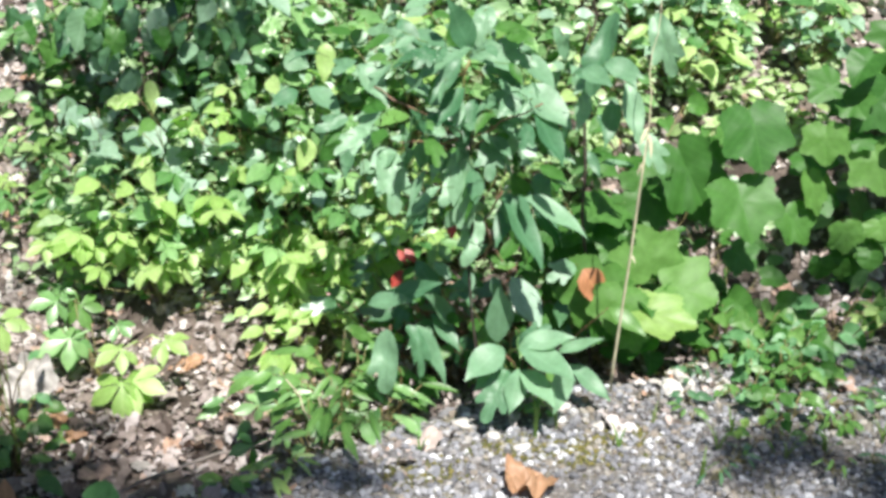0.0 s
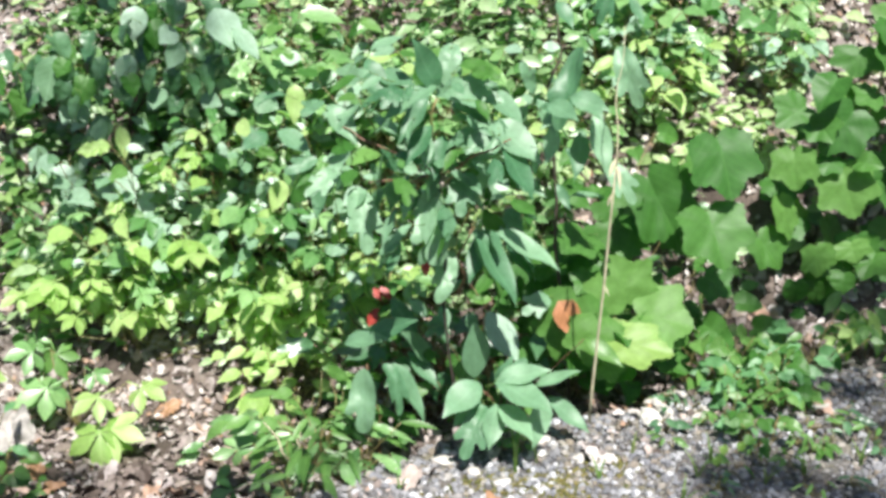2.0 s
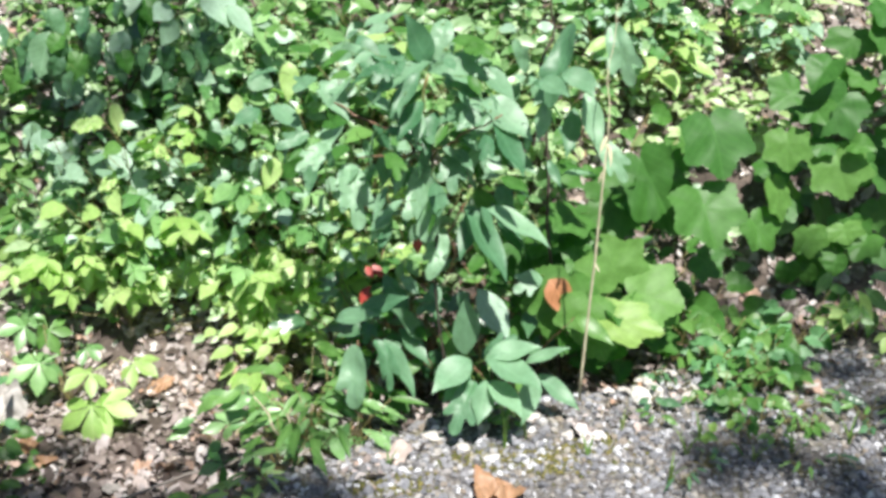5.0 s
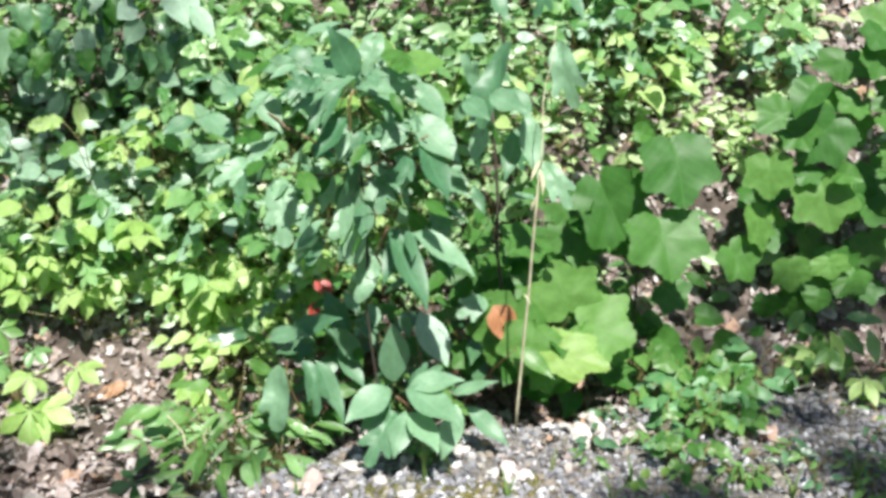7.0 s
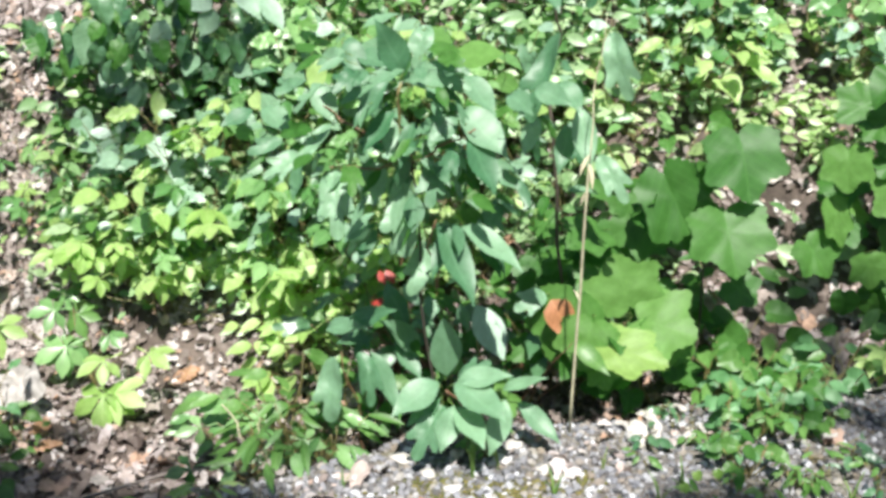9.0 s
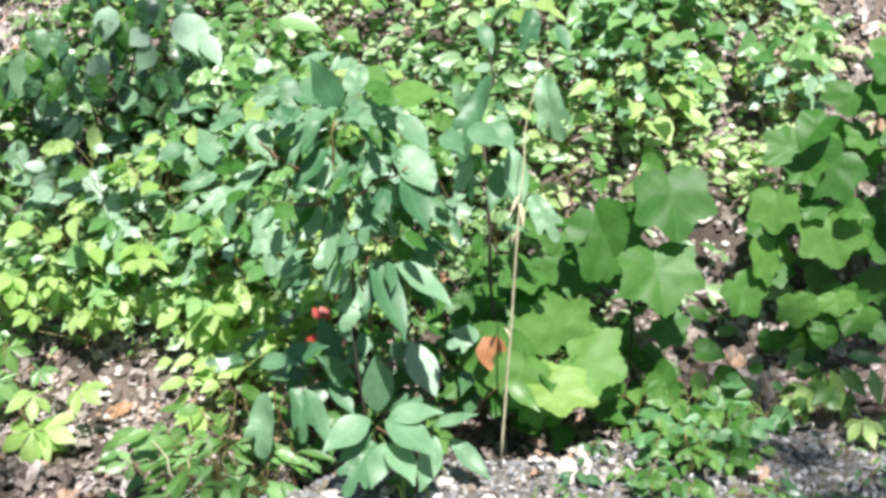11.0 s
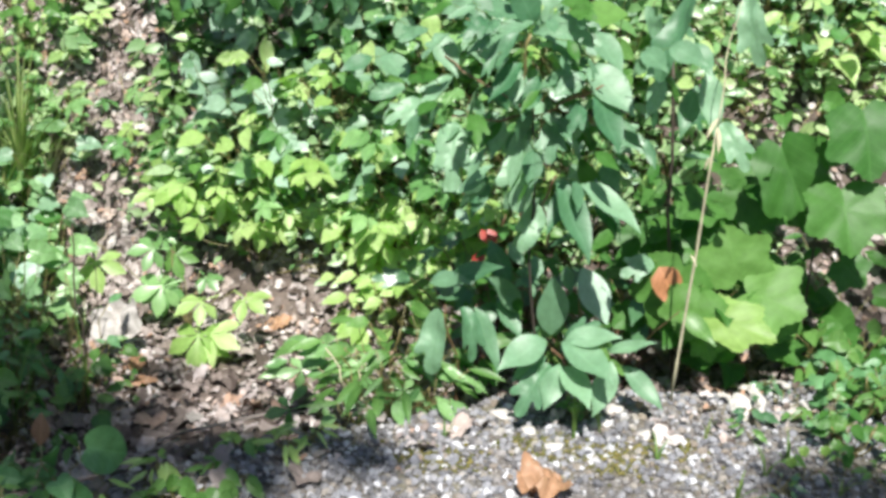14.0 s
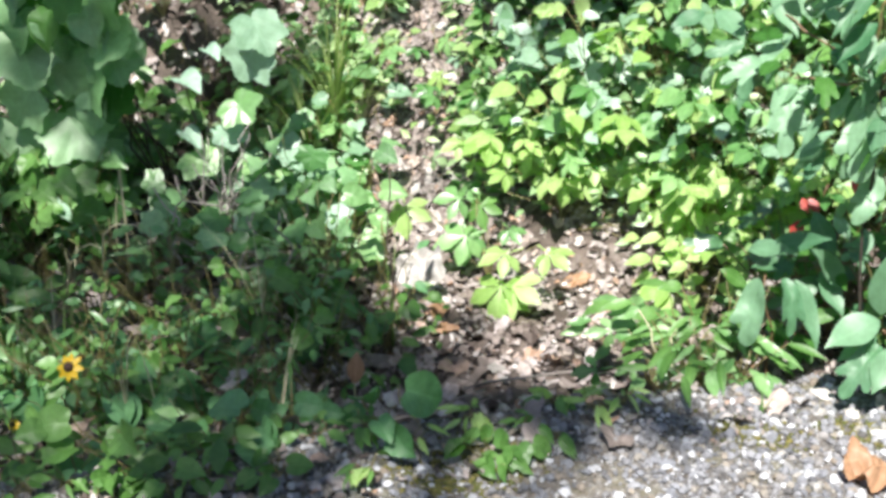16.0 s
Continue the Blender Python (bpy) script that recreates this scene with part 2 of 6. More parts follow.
def mitten(a):
    return ellipse(a, 0.52, 0.225) * notch(a, 0.50, 0.48, 0.16) * (1 + 0.25 * math.exp(-((a - 0.95) / 0.25) ** 2))


def three_lobes(a):
    return ellipse(a, 0.52, 0.25) * notch(a, 0.50, 0.50, 0.15) * notch(a, -0.50, 0.50, 0.15) * (1 + 0.35 * math.exp(-((abs(a) - 0.9) / 0.25) ** 2))


SYC_STEP = 2 * math.pi / 64
SYC_RIM = ((0, 0.66), (4, 0.54), (6, 0.49), (7, 0.50), (11, 0.69), (14, 0.55), (16, 0.50), (20, 0.59), (24, 0.48), (28, 0.44), (32, 0.28))


def sycamore(a):
    """Five broad pointed lobes with shallow sinuses and a few coarse teeth."""
    k = abs(a) / SYC_STEP
    for (k0, r0), (k1, r1) in zip(SYC_RIM, SYC_RIM[1:]):
        if k <= k1 + 1e-6:
            tooth = 0.022 if int(round(k)) % 2 == 0 and 0.5 < k < 26 else -0.008
            return r0 + (r1 - r0) * (k - k0) / (k1 - k0) + tooth
    return 0.28


def heart(a):
    return ellipse(a, 0.46, 0.42) * notch(abs(a), math.pi, 0.35, 0.3) + 0.11 * math.exp(-(a / 0.25) ** 2)


def oak(a):
    return ellipse(a, 0.52, 0.27) * (1 - 0.22 * (0.5 + 0.5 * math.cos(a * 9)) * (1 - math.exp(-(a / 0.4) ** 2)))


def compound(count, spread, width, length=1.0, tilt=0.2):
    """A palmate leaf: leaflets that fan out from one point at half length."""
    v, f = [], []
    for k in range(count):
        a = spread * (k / (count - 1) - 0.5)
        size = length * (0.62 - 0.16 * abs(a) / (spread / 2))
        lv, lf = blade_shape(width, 7, 0.3, 0.25, 0.60, 1.25)
        turn = Matrix.Translation((0, 0.40, 0)) @ Matrix.Rotation(-a, 4, 'Z') @ Matrix.Rotation(-tilt * abs(a), 4, 'X')
        f += [tuple(i + len(v) for i in q) for q in lf]
        v += [tuple(turn @ (Vector(p) * size)) for p in lv]
    v2, f2 = blade_shape(0.007, 2, 0.1, 0.0)
    f += [tuple(i + len(v) for i in q) for q in f2]
    v += [(p[0], p[1] * 0.42, p[2]) for p in v2]
    return v, f


SHAPES = {
    "oval": blade_shape(0.205, 9, 0.34, 0.24, 0.46, 1.15, 0.034),
    "wedge": blade_shape(0.36, 8, 0.15, 0.08, 0.30, 0.8, 0.03),
    "oval_flat": blade_shape(0.27, 8, 0.10, 0.05),
    "narrow": blade_shape(0.15, 8, 0.34, 0.18, 0.47, 1.15, 0.02),
    "lance": blade_shape(0.11, 7, 0.30, 0.22),
    "leaflet": blade_shape(0.22, 6, 0.28, 0.18, 0.55),
    "mitten": polar_shape(mitten, 44, 0.24, 0.16, 0.5, 0.10, 1),
    "three": polar_shape(three_lobes, 44, 0.24, 0.16, 0.5, 0.10, 2),
    "syc": polar_shape(sycamore, 64, 0.08, 0.14, 0.40, 0.04, 3),
    "syc2": polar_shape(sycamore, 64, 0.14, 0.22, 0.40, 0.05, 4),
    "heart": polar_shape(heart, 28, 0.36, 0.34, 0.46, 0.09, 5),
    "oak": polar_shape(oak, 40, 0.10, 0.10, 0.5, 0.22, 6),
    "oak2": polar_shape(oak, 40, 0.5, -0.15, 0.5, 0.25, 8),
    "litter_a": polar_shape(oak, 18, 0.28, 0.2, 0.5, 0.22, 9, (0.5, 1.0)),
    "litter_b": polar_shape(oak, 18, -0.2, -0.25, 0.5, 0.25, 10, (0.5, 1.0)),
    "litter_c": polar_shape(sycamore, 20, 0.22, 0.15, 0.45, 0.25, 11, (0.5, 1.0)),
    "tan": polar_shape(sycamore, 40, 0.16, -0.12, 0.45, 0.42, 12),
    "five": compound(5, 4.0, 0.235),
    "ovate": blade_shape(0.27, 8, 0.22, 0.22, 0.40, 0.95, 0.025),
    "ovate_flat": blade_shape(0.28, 8, 0.13, 0.14, 0.42, 0.98, 0.02),
    "ovate_thin": blade_shape(0.24, 5, 0.3, 0.2, 0.42, 1.0),
    "three_leaflets": compound(3, 2.6, 0.26),
    "small": blade_shape(0.30, 4, 0.25, 0.1, 0.42),
    "scrap": blade_shape(0.26, 4, 0.5, -0.2, 0.5, 0.7, 0.06),
}
LEAVES = {}


def leaf_mesh(shape, mat):
    if (shape, mat) not in LEAVES:
        LEAVES[shape, mat] = mesh_of("leaf_" + shape, *SHAPES[shape], MAT[mat])
    return LEAVES[shape, mat]


def leaf_pose(base, tip, face=(0.1, -0.62, 0.78), wide=1.0):
    """Stands a unit leaf between two points, with its face turned as near to the given way as it can be."""
    base, tip = Vector(base), Vector(tip)
    y = tip - base
    size = y.length
    y.normalize()
    z = Vector(face)
    z = z - y * z.dot(y)
    if z.length < 1e-3:
        z = y.orthogonal()
    z.normalize()
    x = y.cross(z)
    m = Matrix((x, y, z)).transposed().to_4x4()
    return Matrix.Translation(base) @ m @ Matrix.Diagonal((size * wide, size, size, 1))


def tube(points, radii, sides=6):
    """A tapering round stem along points."""
    v, f = [], []
    pts = [Vector(p) for p in points]
    for i, p in enumerate(pts):
        d = (pts[min(i + 1, len(pts) - 1)] - pts[max(i - 1, 0)]).normalized()
        a = d.orthogonal().normalized()
        b = d.cross(a)
        for k in range(sides):
            t = 2 * math.pi * k / sides
            v.append(p + (a * math.cos(t) + b * math.sin(t)) * radii[i])
    for i in range(len(pts) - 1):
        for k in range(sides):
            q = (k + 1) % sides
            f.append((i * sides + k, i * sides + q, (i + 1) * sides + q, (i + 1) * sides + k))
    f += [tuple(range(sides - 1, -1, -1)), tuple(range(len(v) - sides, len(v)))]
    return v, f


def wander(a, b, n=7, sway=0.02, seed=0):
    a, b = Vector(a), Vector(b)
    out = []
    for i in range(n + 1):
        u = i / n
        p = a.lerp(b, u)
        w = sway * math.sin(math.pi * u)
        out.append(p + Vector((noise.noise((seed, u * 3, 1.7)), noise.noise((seed, u * 3, 5.1)), 0.3 * noise.noise((seed, u * 3, 9.4)))) * w * 2)
    return out


def stem(parent, a, b, r0, r1, mat="twig", name="stem", sway=0.02, seed=0, label="", n=7):
    pts = wander(a, b, n, sway, seed)
    o = parent.matrix_basis.translation
    radii = [r0 + (r1 - r0) * i / n for i in range(n + 1)]
    return part(name, mesh_of(name, *tube([p - o for p in pts], radii), MAT[mat]), parent, label)


def leaf(parent, shape, mat, base, tip, wide=1.0, face=None, stalk=None, label=""):
    """One leaf of a plant between two world points; stalk: where its stalk starts."""
    rng = random.Random(hash((round(base[0], 3), round(tip[2], 3))))
    if face is None:
        face = (0.1 + rng.uniform(-0.45, 0.45), -0.55 + rng.uniform(-0.35, 0.35), 0.75)
    o = parent.matrix_basis.translation
    ob = part("leaf", leaf_mesh(shape, mat), parent, label, leaf_pose(Vector(base) - o, Vector(tip) - o, face, wide))
    if stalk is not None:
        back = Vector(stalk) - Vector(base)
        back *= min(1.0, 0.03 / max(back.length, 1e-4))
        pts = wander(Vector(base) + back - o, Vector(base) - o, 3, 0.01, base[0])
        footstalk = part("leaf_stalk", mesh_of("leaf_stalk", *tube(pts, [0.0014, 0.0012, 0.0011, 0.001], 4), MAT["grass"]), ob)
        footstalk.matrix_parent_inverse = ob.matrix_basis.inverted()
    return ob


def nearest(p, spots):
    return min(spots, key=lambda q: (Vector(q) - Vector(p)).length)


# ---- ground ----
def edge_line(x):
    """Where the gravel shoulder ends, as y for an x."""
    return (2.67 + 0.34 * x if x > 0 else 2.67 + 0.76 * x) + 0.05 * noise.noise(Vector((x * 3.1, 0.4, 0)))


def smooth_step(a, b, v):
    u = min(1, max(0, (v - a) / (b - a)))
    return u * u * (3 - 2 * u)


HOLE = (-0.52, 2.752)


def bare(x, y):
    """The litter path up the bank and the dark hollow beside it, where little grows."""
    path = abs(x + 1.30 + 0.22 * (y - 3.2)) < 0.10 + 0.16 * noise.noise(Vector((x * 6, y * 6, 5.5))) and 3.05 < y < 4.3
    hollow = abs(x + 2.12) < 0.24 and 3.08 < y < 3.6
    under_sycamore = x > 0.86 and 3.2 < y < 3.66 + 0.1 * math.sin(x * 9)
    bank_scar = abs(x - 1.27 - 0.1 * math.sin(y * 5)) < 0.13 and 3.7 < y < 4.6
    shrub_floor = abs(x + 1.0) < 0.26 and 3.7 < y < 4.15
    return path or hollow or shrub_floor or bank_scar or dark_soil(x, y) or under_sycamore


def dark_soil(x, y):
    return abs(x + 2.12) < 0.26 and 3.05 < y < 3.7


def ground_z(x, y):
    d = y - max(edge_line(x), 0.2)
    low = -0.44 + 0.09 * smooth_step(0.0, 0.9, x) - 0.05 * smooth_step(-0.8, -1.6, x)
    z = -0.22 + (low + 0.22) * smooth_step(0.0, 0.34, d)
    foot = 3.15 + 0.08 * noise.noise(Vector((x * 1.4, 2.2, 0)))
    foot += 0.5 * math.exp(-((x + 2.15) / 0.30) ** 4)
    up = max(0.0, y - foot)
    z += 0.98 * min(up, 1.3) * smooth_step(0, 0.7, up) + 0.30 * min(max(0.0, up - 1.3), 9.0)
    rough = 0.02 + 0.05 * smooth_step(0, 0.4, d)
    z -= 0.20 * math.exp(-(((x - HOLE[0]) / 0.10) ** 2 + ((y - HOLE[1]) / 0.06) ** 2) ** 1.5)
    near = 1.0 / (1.0 + 0.02 * (x * x + y * y))
    z += near * (rough * noise.noise(Vector((x * 2.3, y * 2.3, 0.5))) + 0.3 * rough * noise.noise(Vector((x * 9, y * 9, 3.5))))
    return z


def stretch(lo, hi, step, far):
    mid = list(np.arange(lo, hi, step))
    out, s = [], step
    while s < far:
        s *= 1.16
        out.append(s)
    c = np.cumsum(out)
    return [lo - v for v in c[::-1]] + mid + [hi + v for v in c]


GX, GY = stretch(-2.6, 1.9, 0.025, 900), stretch(1.4, 4.7, 0.025, 900)
gv = [(x, y, ground_z(x, y)) for y in GY for x in GX]
gf, gi = [], []
for j in range(len(GY) - 1):
    for i in range(len(GX) - 1):
        a = j * len(GX) + i
        gf.append((a, a + 1, a + 1 + len(GX), a + len(GX)))
        gi.append(0 if GY[j] < max(edge_line(GX[i]), 0.2) + 0.06 * noise.noise(Vector((GX[i] * 11, GY[j] * 11, 0))) + 0.05 else 1)
gme = mesh_of("ground", gv, gf, GRIT)
gme.materials.append(SOIL)
gme.polygons.foreach_set("material_index", gi)
ground = tagged(new("ground", gme), "gravel shoulder beside a ditch and a wooded earth bank", "ground", kind="structure")


def joined(name, mesh_rows, label, category, material, smooth=True):
    """One object of many small pieces."""
    v, f, n = [], [], 0
    for verts, faces in mesh_rows:
        v.append(verts)
        f += [tuple(i + n for i in q) for q in faces]
        n += len(verts)
    return tagged(new(name, mesh_of(name, np.concatenate(v), f, material, smooth)), label, category, kind="stuff")


def placed(shape, m):
    v = np.asarray(shape[0])
    a = np.array(m)
    return v @ a[:3, :3].T + a[:3, 3], shape[1]


def stone_shape(seed, flat=0.7):
    bm = bmesh.new()
    bmesh.ops.create_icosphere(bm, subdivisions=1, radius=0.5)
    rng = random.Random(seed)
    for q in bm.verts:
        q.co *= rng.uniform(0.55, 1.28)
        q.co.z *= flat
        q.co.x *= rng.uniform(0.9, 1.1)
    v, f = [tuple(q.co) for q in bm.verts], [tuple(q.index for q in face.verts) for face in bm.faces]
    bm.free()
    return v, f


def rough_rock(name, size, seed, mat, sub=3, bumpy=0.25):
    bm = bmesh.new()
    bmesh.ops.create_icosphere(bm, subdivisions=sub, radius=0.5)
    for q in bm.verts:
        k = 1 + bumpy * 1.0 * noise.noise(q.co * 2.2 + Vector((seed, 0, 0))) + bumpy * 0.4 * noise.noise(q.co * 7 + Vector((0, seed, 0)))
        q.co = Vector((q.co.x * size[0], q.co.y * size[1], q.co.z * size[2])) * k
    me = bpy.data.meshes.new(name)
    bm.to_mesh(me)
    bm.free()
    me.materials.append(MAT[mat])
    me.polygons.foreach_set("use_smooth", [sub > 2] * len(me.polygons))
    return me


def spin(rng):
    return Euler((rng.uniform(-0.5, 0.5), rng.uniform(-0.5, 0.5), rng.uniform(0, 6.3))).to_matrix().to_4x4()


# ---- sassafras sapling ----
sap = thing("sassafras_sapling", (0.02, 2.86, -0.36), "young sassafras sapling with grey-green mitten-shaped leaves at the ditch edge", "sapling")
FORK = (-0.018, 2.8, 0.42)
CROWN = (-0.025, 2.74, 0.613)
stem(sap, (0.02, 2.86, -0.37), FORK, 0.0035, 0.003, "bark", seed=1)
stem(sap, FORK, CROWN, 0.005, 0.003, "twig", name="leader", seed=2)
TWIG_L = (-0.177, 2.7, 0.434)
TWIG_R = (0.136, 2.7, 0.53)
TWIG_D = (0.055, 2.68, 0.333)
TWIG_LL = (-0.256, 2.95, 0.502)
for k, (p, q) in enumerate(((FORK, TWIG_L), (FORK, TWIG_R), ((0.03, 2.84, 0.1), TWIG_D), (FORK, TWIG_LL))):
    stem(sap, p, q, 0.0035, 0.002, "red_twig", name="twig", seed=3 + k)
TWIGS = (FORK, CROWN, TWIG_L, TWIG_R, TWIG_D, TWIG_LL)
for shape, base, tip, wide in (
    ("mitten", (-0.037, 2.82, 0.382), (-0.038, 2.72, 0.234), 1.05),
    ("three", (-0.212, 2.86, 0.373), (-0.179, 2.76, 0.257), 0.95),
    ("oval", (-0.122, 2.86, 0.405), (-0.124, 2.8, 0.336), 1.2),
    ("oval", (0.118, 2.72, 0.506), (0.194, 2.64, 0.424), 1.15),
    ("oval", (0.097, 2.76, 0.553), (0.206, 2.68, 0.495), 1.25),
    ("oval", (0.093, 2.74, 0.539), (0.04, 2.68, 0.51), 1.3),
    ("narrow", (-0.023, 2.76, 0.635), (-0.147, 2.66, 0.6), 1.05),
    ("oval", (-0.045, 2.7, 0.625), (-0.112, 2.63, 0.554), 0.75),
    ("oval", (-0.027, 2.78, 0.623), (-0.059, 2.72, 0.741), 1.15),
    ("three", (-0.029, 2.8, 0.62), (0.108, 2.72, 0.628), 0.9),
    ("oval", (-0.037, 2.72, 0.556), (-0.1, 2.65, 0.498), 1),
):
    leaf(sap, shape, "sassafras", base, tip, wide, stalk=nearest(base, TWIGS))
for shape, base, tip, wide in (
    ("oval", (-0.054, 2.76, 0.532), (-0.047, 2.7, 0.472), 1.1),
    ("narrow", (-0.425, 2.97, 0.476), (-0.48, 2.9, 0.463), 1.5),
    ("oval", (-0.398, 2.97, 0.484), (-0.317, 2.9, 0.457), 1.35),
    ("oval", (0.053, 2.7, 0.316), (0.161, 2.58, 0.207), 0.85),
    ("oval", (0.064, 2.73, 0.313), (0.122, 2.62, 0.229), 0.9),
    ("oval", (0.103, 2.72, 0.303), (0.244, 2.62, 0.278), 0.8),
    ("oval", (0.088, 2.75, 0.296), (0.04, 2.66, 0.216), 0.9),
    ("oval", (0.132, 2.78, 0.263), (0.198, 2.7, 0.213), 1),
    ("oval", (-0.292, 2.9, 0.376), (-0.313, 2.84, 0.307), 1),
    ("three", (0.015, 2.84, 0.716), (-0.003, 2.78, 0.643), 1.1),
    ("oval", (0.013, 2.84, 0.576), (0.088, 2.76, 0.561), 1.1),
):
    leaf(sap, shape, "sassafras", base, tip, wide, stalk=nearest(base, TWIGS))
for shape, base, tip, wide in (
    ("mitten", (-0.226, 2.92, 0.463), (-0.28, 2.84, 0.417), 1),
    ("oval", (-0.092, 2.84, 0.402), (-0.096, 2.76, 0.333), 0.9),
    ("oval", (-0.006, 2.8, 0.51), (-0.035, 2.72, 0.444), 1),
    ("three", (0.034, 2.82, 0.415), (0.028, 2.74, 0.349), 1.1),
    ("oval", (0.095, 2.84, 0.605), (0.173, 2.76, 0.56), 1.2),
    ("oval", (-0.161, 2.95, 0.62), (-0.075, 2.88, 0.627), 1.3),
    ("oval", (-0.18, 2.95, 0.659), (-0.143, 2.86, 0.578), 1.1),
    ("oval", (-0.278, 2.98, 0.542), (-0.207, 2.9, 0.479), 1.1),
    ("oval", (-0.126, 2.86, 0.256), (-0.131, 2.78, 0.183), 1),
    ("mitten", (0.009, 2.84, 0.216), (-0.017, 2.76, 0.122), 1),
    ("oval", (0.211, 2.86, 0.579), (0.254, 2.8, 0.519), 1.1),
):
    leaf(sap, shape, "sassafras", base, tip, wide, stalk=nearest(base, TWIGS))
for shape, base, tip, wide in (
    ("oval", (0.143, 2.86, 0.407), (0.222, 2.78, 0.382), 1),
    ("three", (0.161, 2.88, 0.313), (0.152, 2.8, 0.253), 1),
):
    leaf(sap, shape, "sassafras", base, tip, wide, stalk=nearest(base, TWIGS))
leaf(sap, "oval", "lime", (-0.36, 3.04, 0.348), (-0.366, 3, 0.275), 1.3, stalk=TWIG_LL, label="yellow-green young leaf")
leaf(sap, "oval_flat", "sycamore_pale", (0.032, 3.1, 0.616), (-0.048, 3.1, 0.648), 1.2)
leaf(sap, "oval_flat", "sycamore_pale", (0.033, 3.1, 0.582), (0.154, 3.1, 0.599), 1.3)

rng = random.Random(3)


def fill_leaves(parent, hubs, count, reach, low, high, mat="sassafras"):
    """More leaves of mixed form round the twigs, hanging outwards and down."""
    for k in range(count):
        hub = Vector(hubs[k % len(hubs)])
        out = Vector((rng.gauss(0, 1), rng.gauss(0, 0.8), rng.gauss(-0.15, 0.7))).normalized()
        base = hub + Vector((0, 0.07, 0)) + out * reach * rng.uniform(0.1, 1.0) ** 0.6
        way = (out + Vector((0, -0.25, -0.55))).normalized()
        face = (rng.uniform(-0.7, 0.7), rng.uniform(-1.0, 0.2), 0.75)
        # vivid sycamore green on every third leaf imitates light shining through
        leaf(parent, rng.choice(("oval", "oval", "narrow", "mitten", "three", "oval_flat")), "sycamore" if k % 3 == 2 else mat, base, base + way * rng.uniform(low, high), rng.uniform(0.8, 1.2), face, hub)


fill_leaves(sap, (TWIG_L, TWIG_R, CROWN, FORK, TWIG_LL, TWIG_D, CROWN, FORK), 128, 0.19, 0.05, 0.10)

# ---- second sapling with a thin dark stem ----
slim = thing("sassafras_sapling", (0.36, 3.10, -0.40), "slender sassafras sapling with a thin dark stem and drooping leaves", "sapling")
TOP2 = (0.276, 3.04, 0.759)
MID2 = (0.264, 3.04, 0.534)
stem(slim, (0.36, 3.10, -0.40), MID2, 0.005, 0.004, "bark", seed=11)
stem(slim, MID2, TOP2, 0.004, 0.0025, "bark", name="leader", seed=12)
for shape, base, tip, wide in (
    ("mitten", (0.298, 2.8, 0.711), (0.229, 2.72, 0.558), 0.72),
    ("oval", (0.303, 2.84, 0.598), (0.35, 2.76, 0.567), 1.2),
    ("oval", (0.342, 2.86, 0.539), (0.376, 2.78, 0.428), 0.9),
    ("oval", (0.325, 2.9, 0.493), (0.303, 2.82, 0.404), 0.9),
    ("three", (0.405, 2.9, 0.693), (0.444, 2.84, 0.566), 0.85),
    ("three", (0.388, 2.92, 0.41), (0.454, 2.86, 0.331), 0.9),
    ("oval", (0.249, 2.86, 0.517), (0.235, 2.78, 0.453), 1),
    ("oval", (0.31, 2.98, 0.299), (0.384, 2.92, 0.339), 0.9),
    ("oval", (0.261, 2.95, 0.788), (0.294, 2.88, 0.75), 1),
    ("oval", (0.427, 2.95, 0.795), (0.463, 2.9, 0.752), 1),
    ("three", (0.377, 2.95, 0.828), (0.363, 2.9, 0.751), 1),
    ("oval", (0.261, 2.85, 0.565), (0.219, 2.78, 0.538), 0.9),
):
    leaf(slim, shape, "sassafras", base, tip, wide, stalk=nearest(base, (MID2, TOP2)))

fill_leaves(slim, (MID2, (0.241, 3, 0.449)), 10, 0.10, 0.06, 0.10)

# ---- low sassafras shoots at the gravel edge ----
HUB3 = (0.077, 2.64, -0.057)
shoot = thing("sassafras_shoot", (0.10, 2.86, -0.34), "low sassafras shoot with a whorl of oval leaves over the gravel", "shoot")
stem(shoot, (0.10, 2.86, -0.36), HUB3, 0.005, 0.003, "red_twig", seed=21, sway=0.04)
for shape, base, tip, wide in (
    ("oval", (0.107, 2.62, -0.02), (0.216, 2.58, 0.034), 0.95),
    ("oval", (0.102, 2.61, -0.02), (0.22, 2.51, -0.023), 1.2),
    ("oval", (0.108, 2.6, -0.074), (0.182, 2.5, -0.09), 1.25),
    ("oval", (0.211, 2.61, -0.053), (0.194, 2.53, -0.147), 1.05),
    ("oval", (0.102, 2.59, -0.065), (0.087, 2.51, -0.13), 1.25),
    ("oval", (0.202, 2.67, -0.063), (0.287, 2.63, 0.003), 0.62),
    ("oval", (0.232, 2.7, -0.109), (0.334, 2.64, -0.161), 0.85),
    ("oval", (0.066, 2.61, -0.021), (-0.017, 2.51, -0.034), 1.3),
    ("three", (0.075, 2.60, -0.070), (0.026, 2.51, -0.150), 0.95),
    ("three", (0.105, 2.65, -0.036), (0.167, 2.63, 0.024), 0.95),
    ("oval", (0.067, 2.62, -0.065), (0.005, 2.55, -0.09), 1.1),
    ("oval_flat", (0.065, 2.74, -0.072), (0.063, 2.72, 0.081), 0.9),
):
    leaf(shoot, shape, "sassafras", base, tip, wide, face=(0.45 * math.sin(9 * tip[0]), -0.6, 0.8), stalk=HUB3)
UP_TWIGS = ((0.048, 2.93, -0.16), (0.108, 2.98, 0.002), (-0.02, 2.98, 0.016))
up = thing("sassafras_shoot", (0.10, 3.0, -0.40), "upright sassafras shoot with a few broad oval leaves", "shoot")
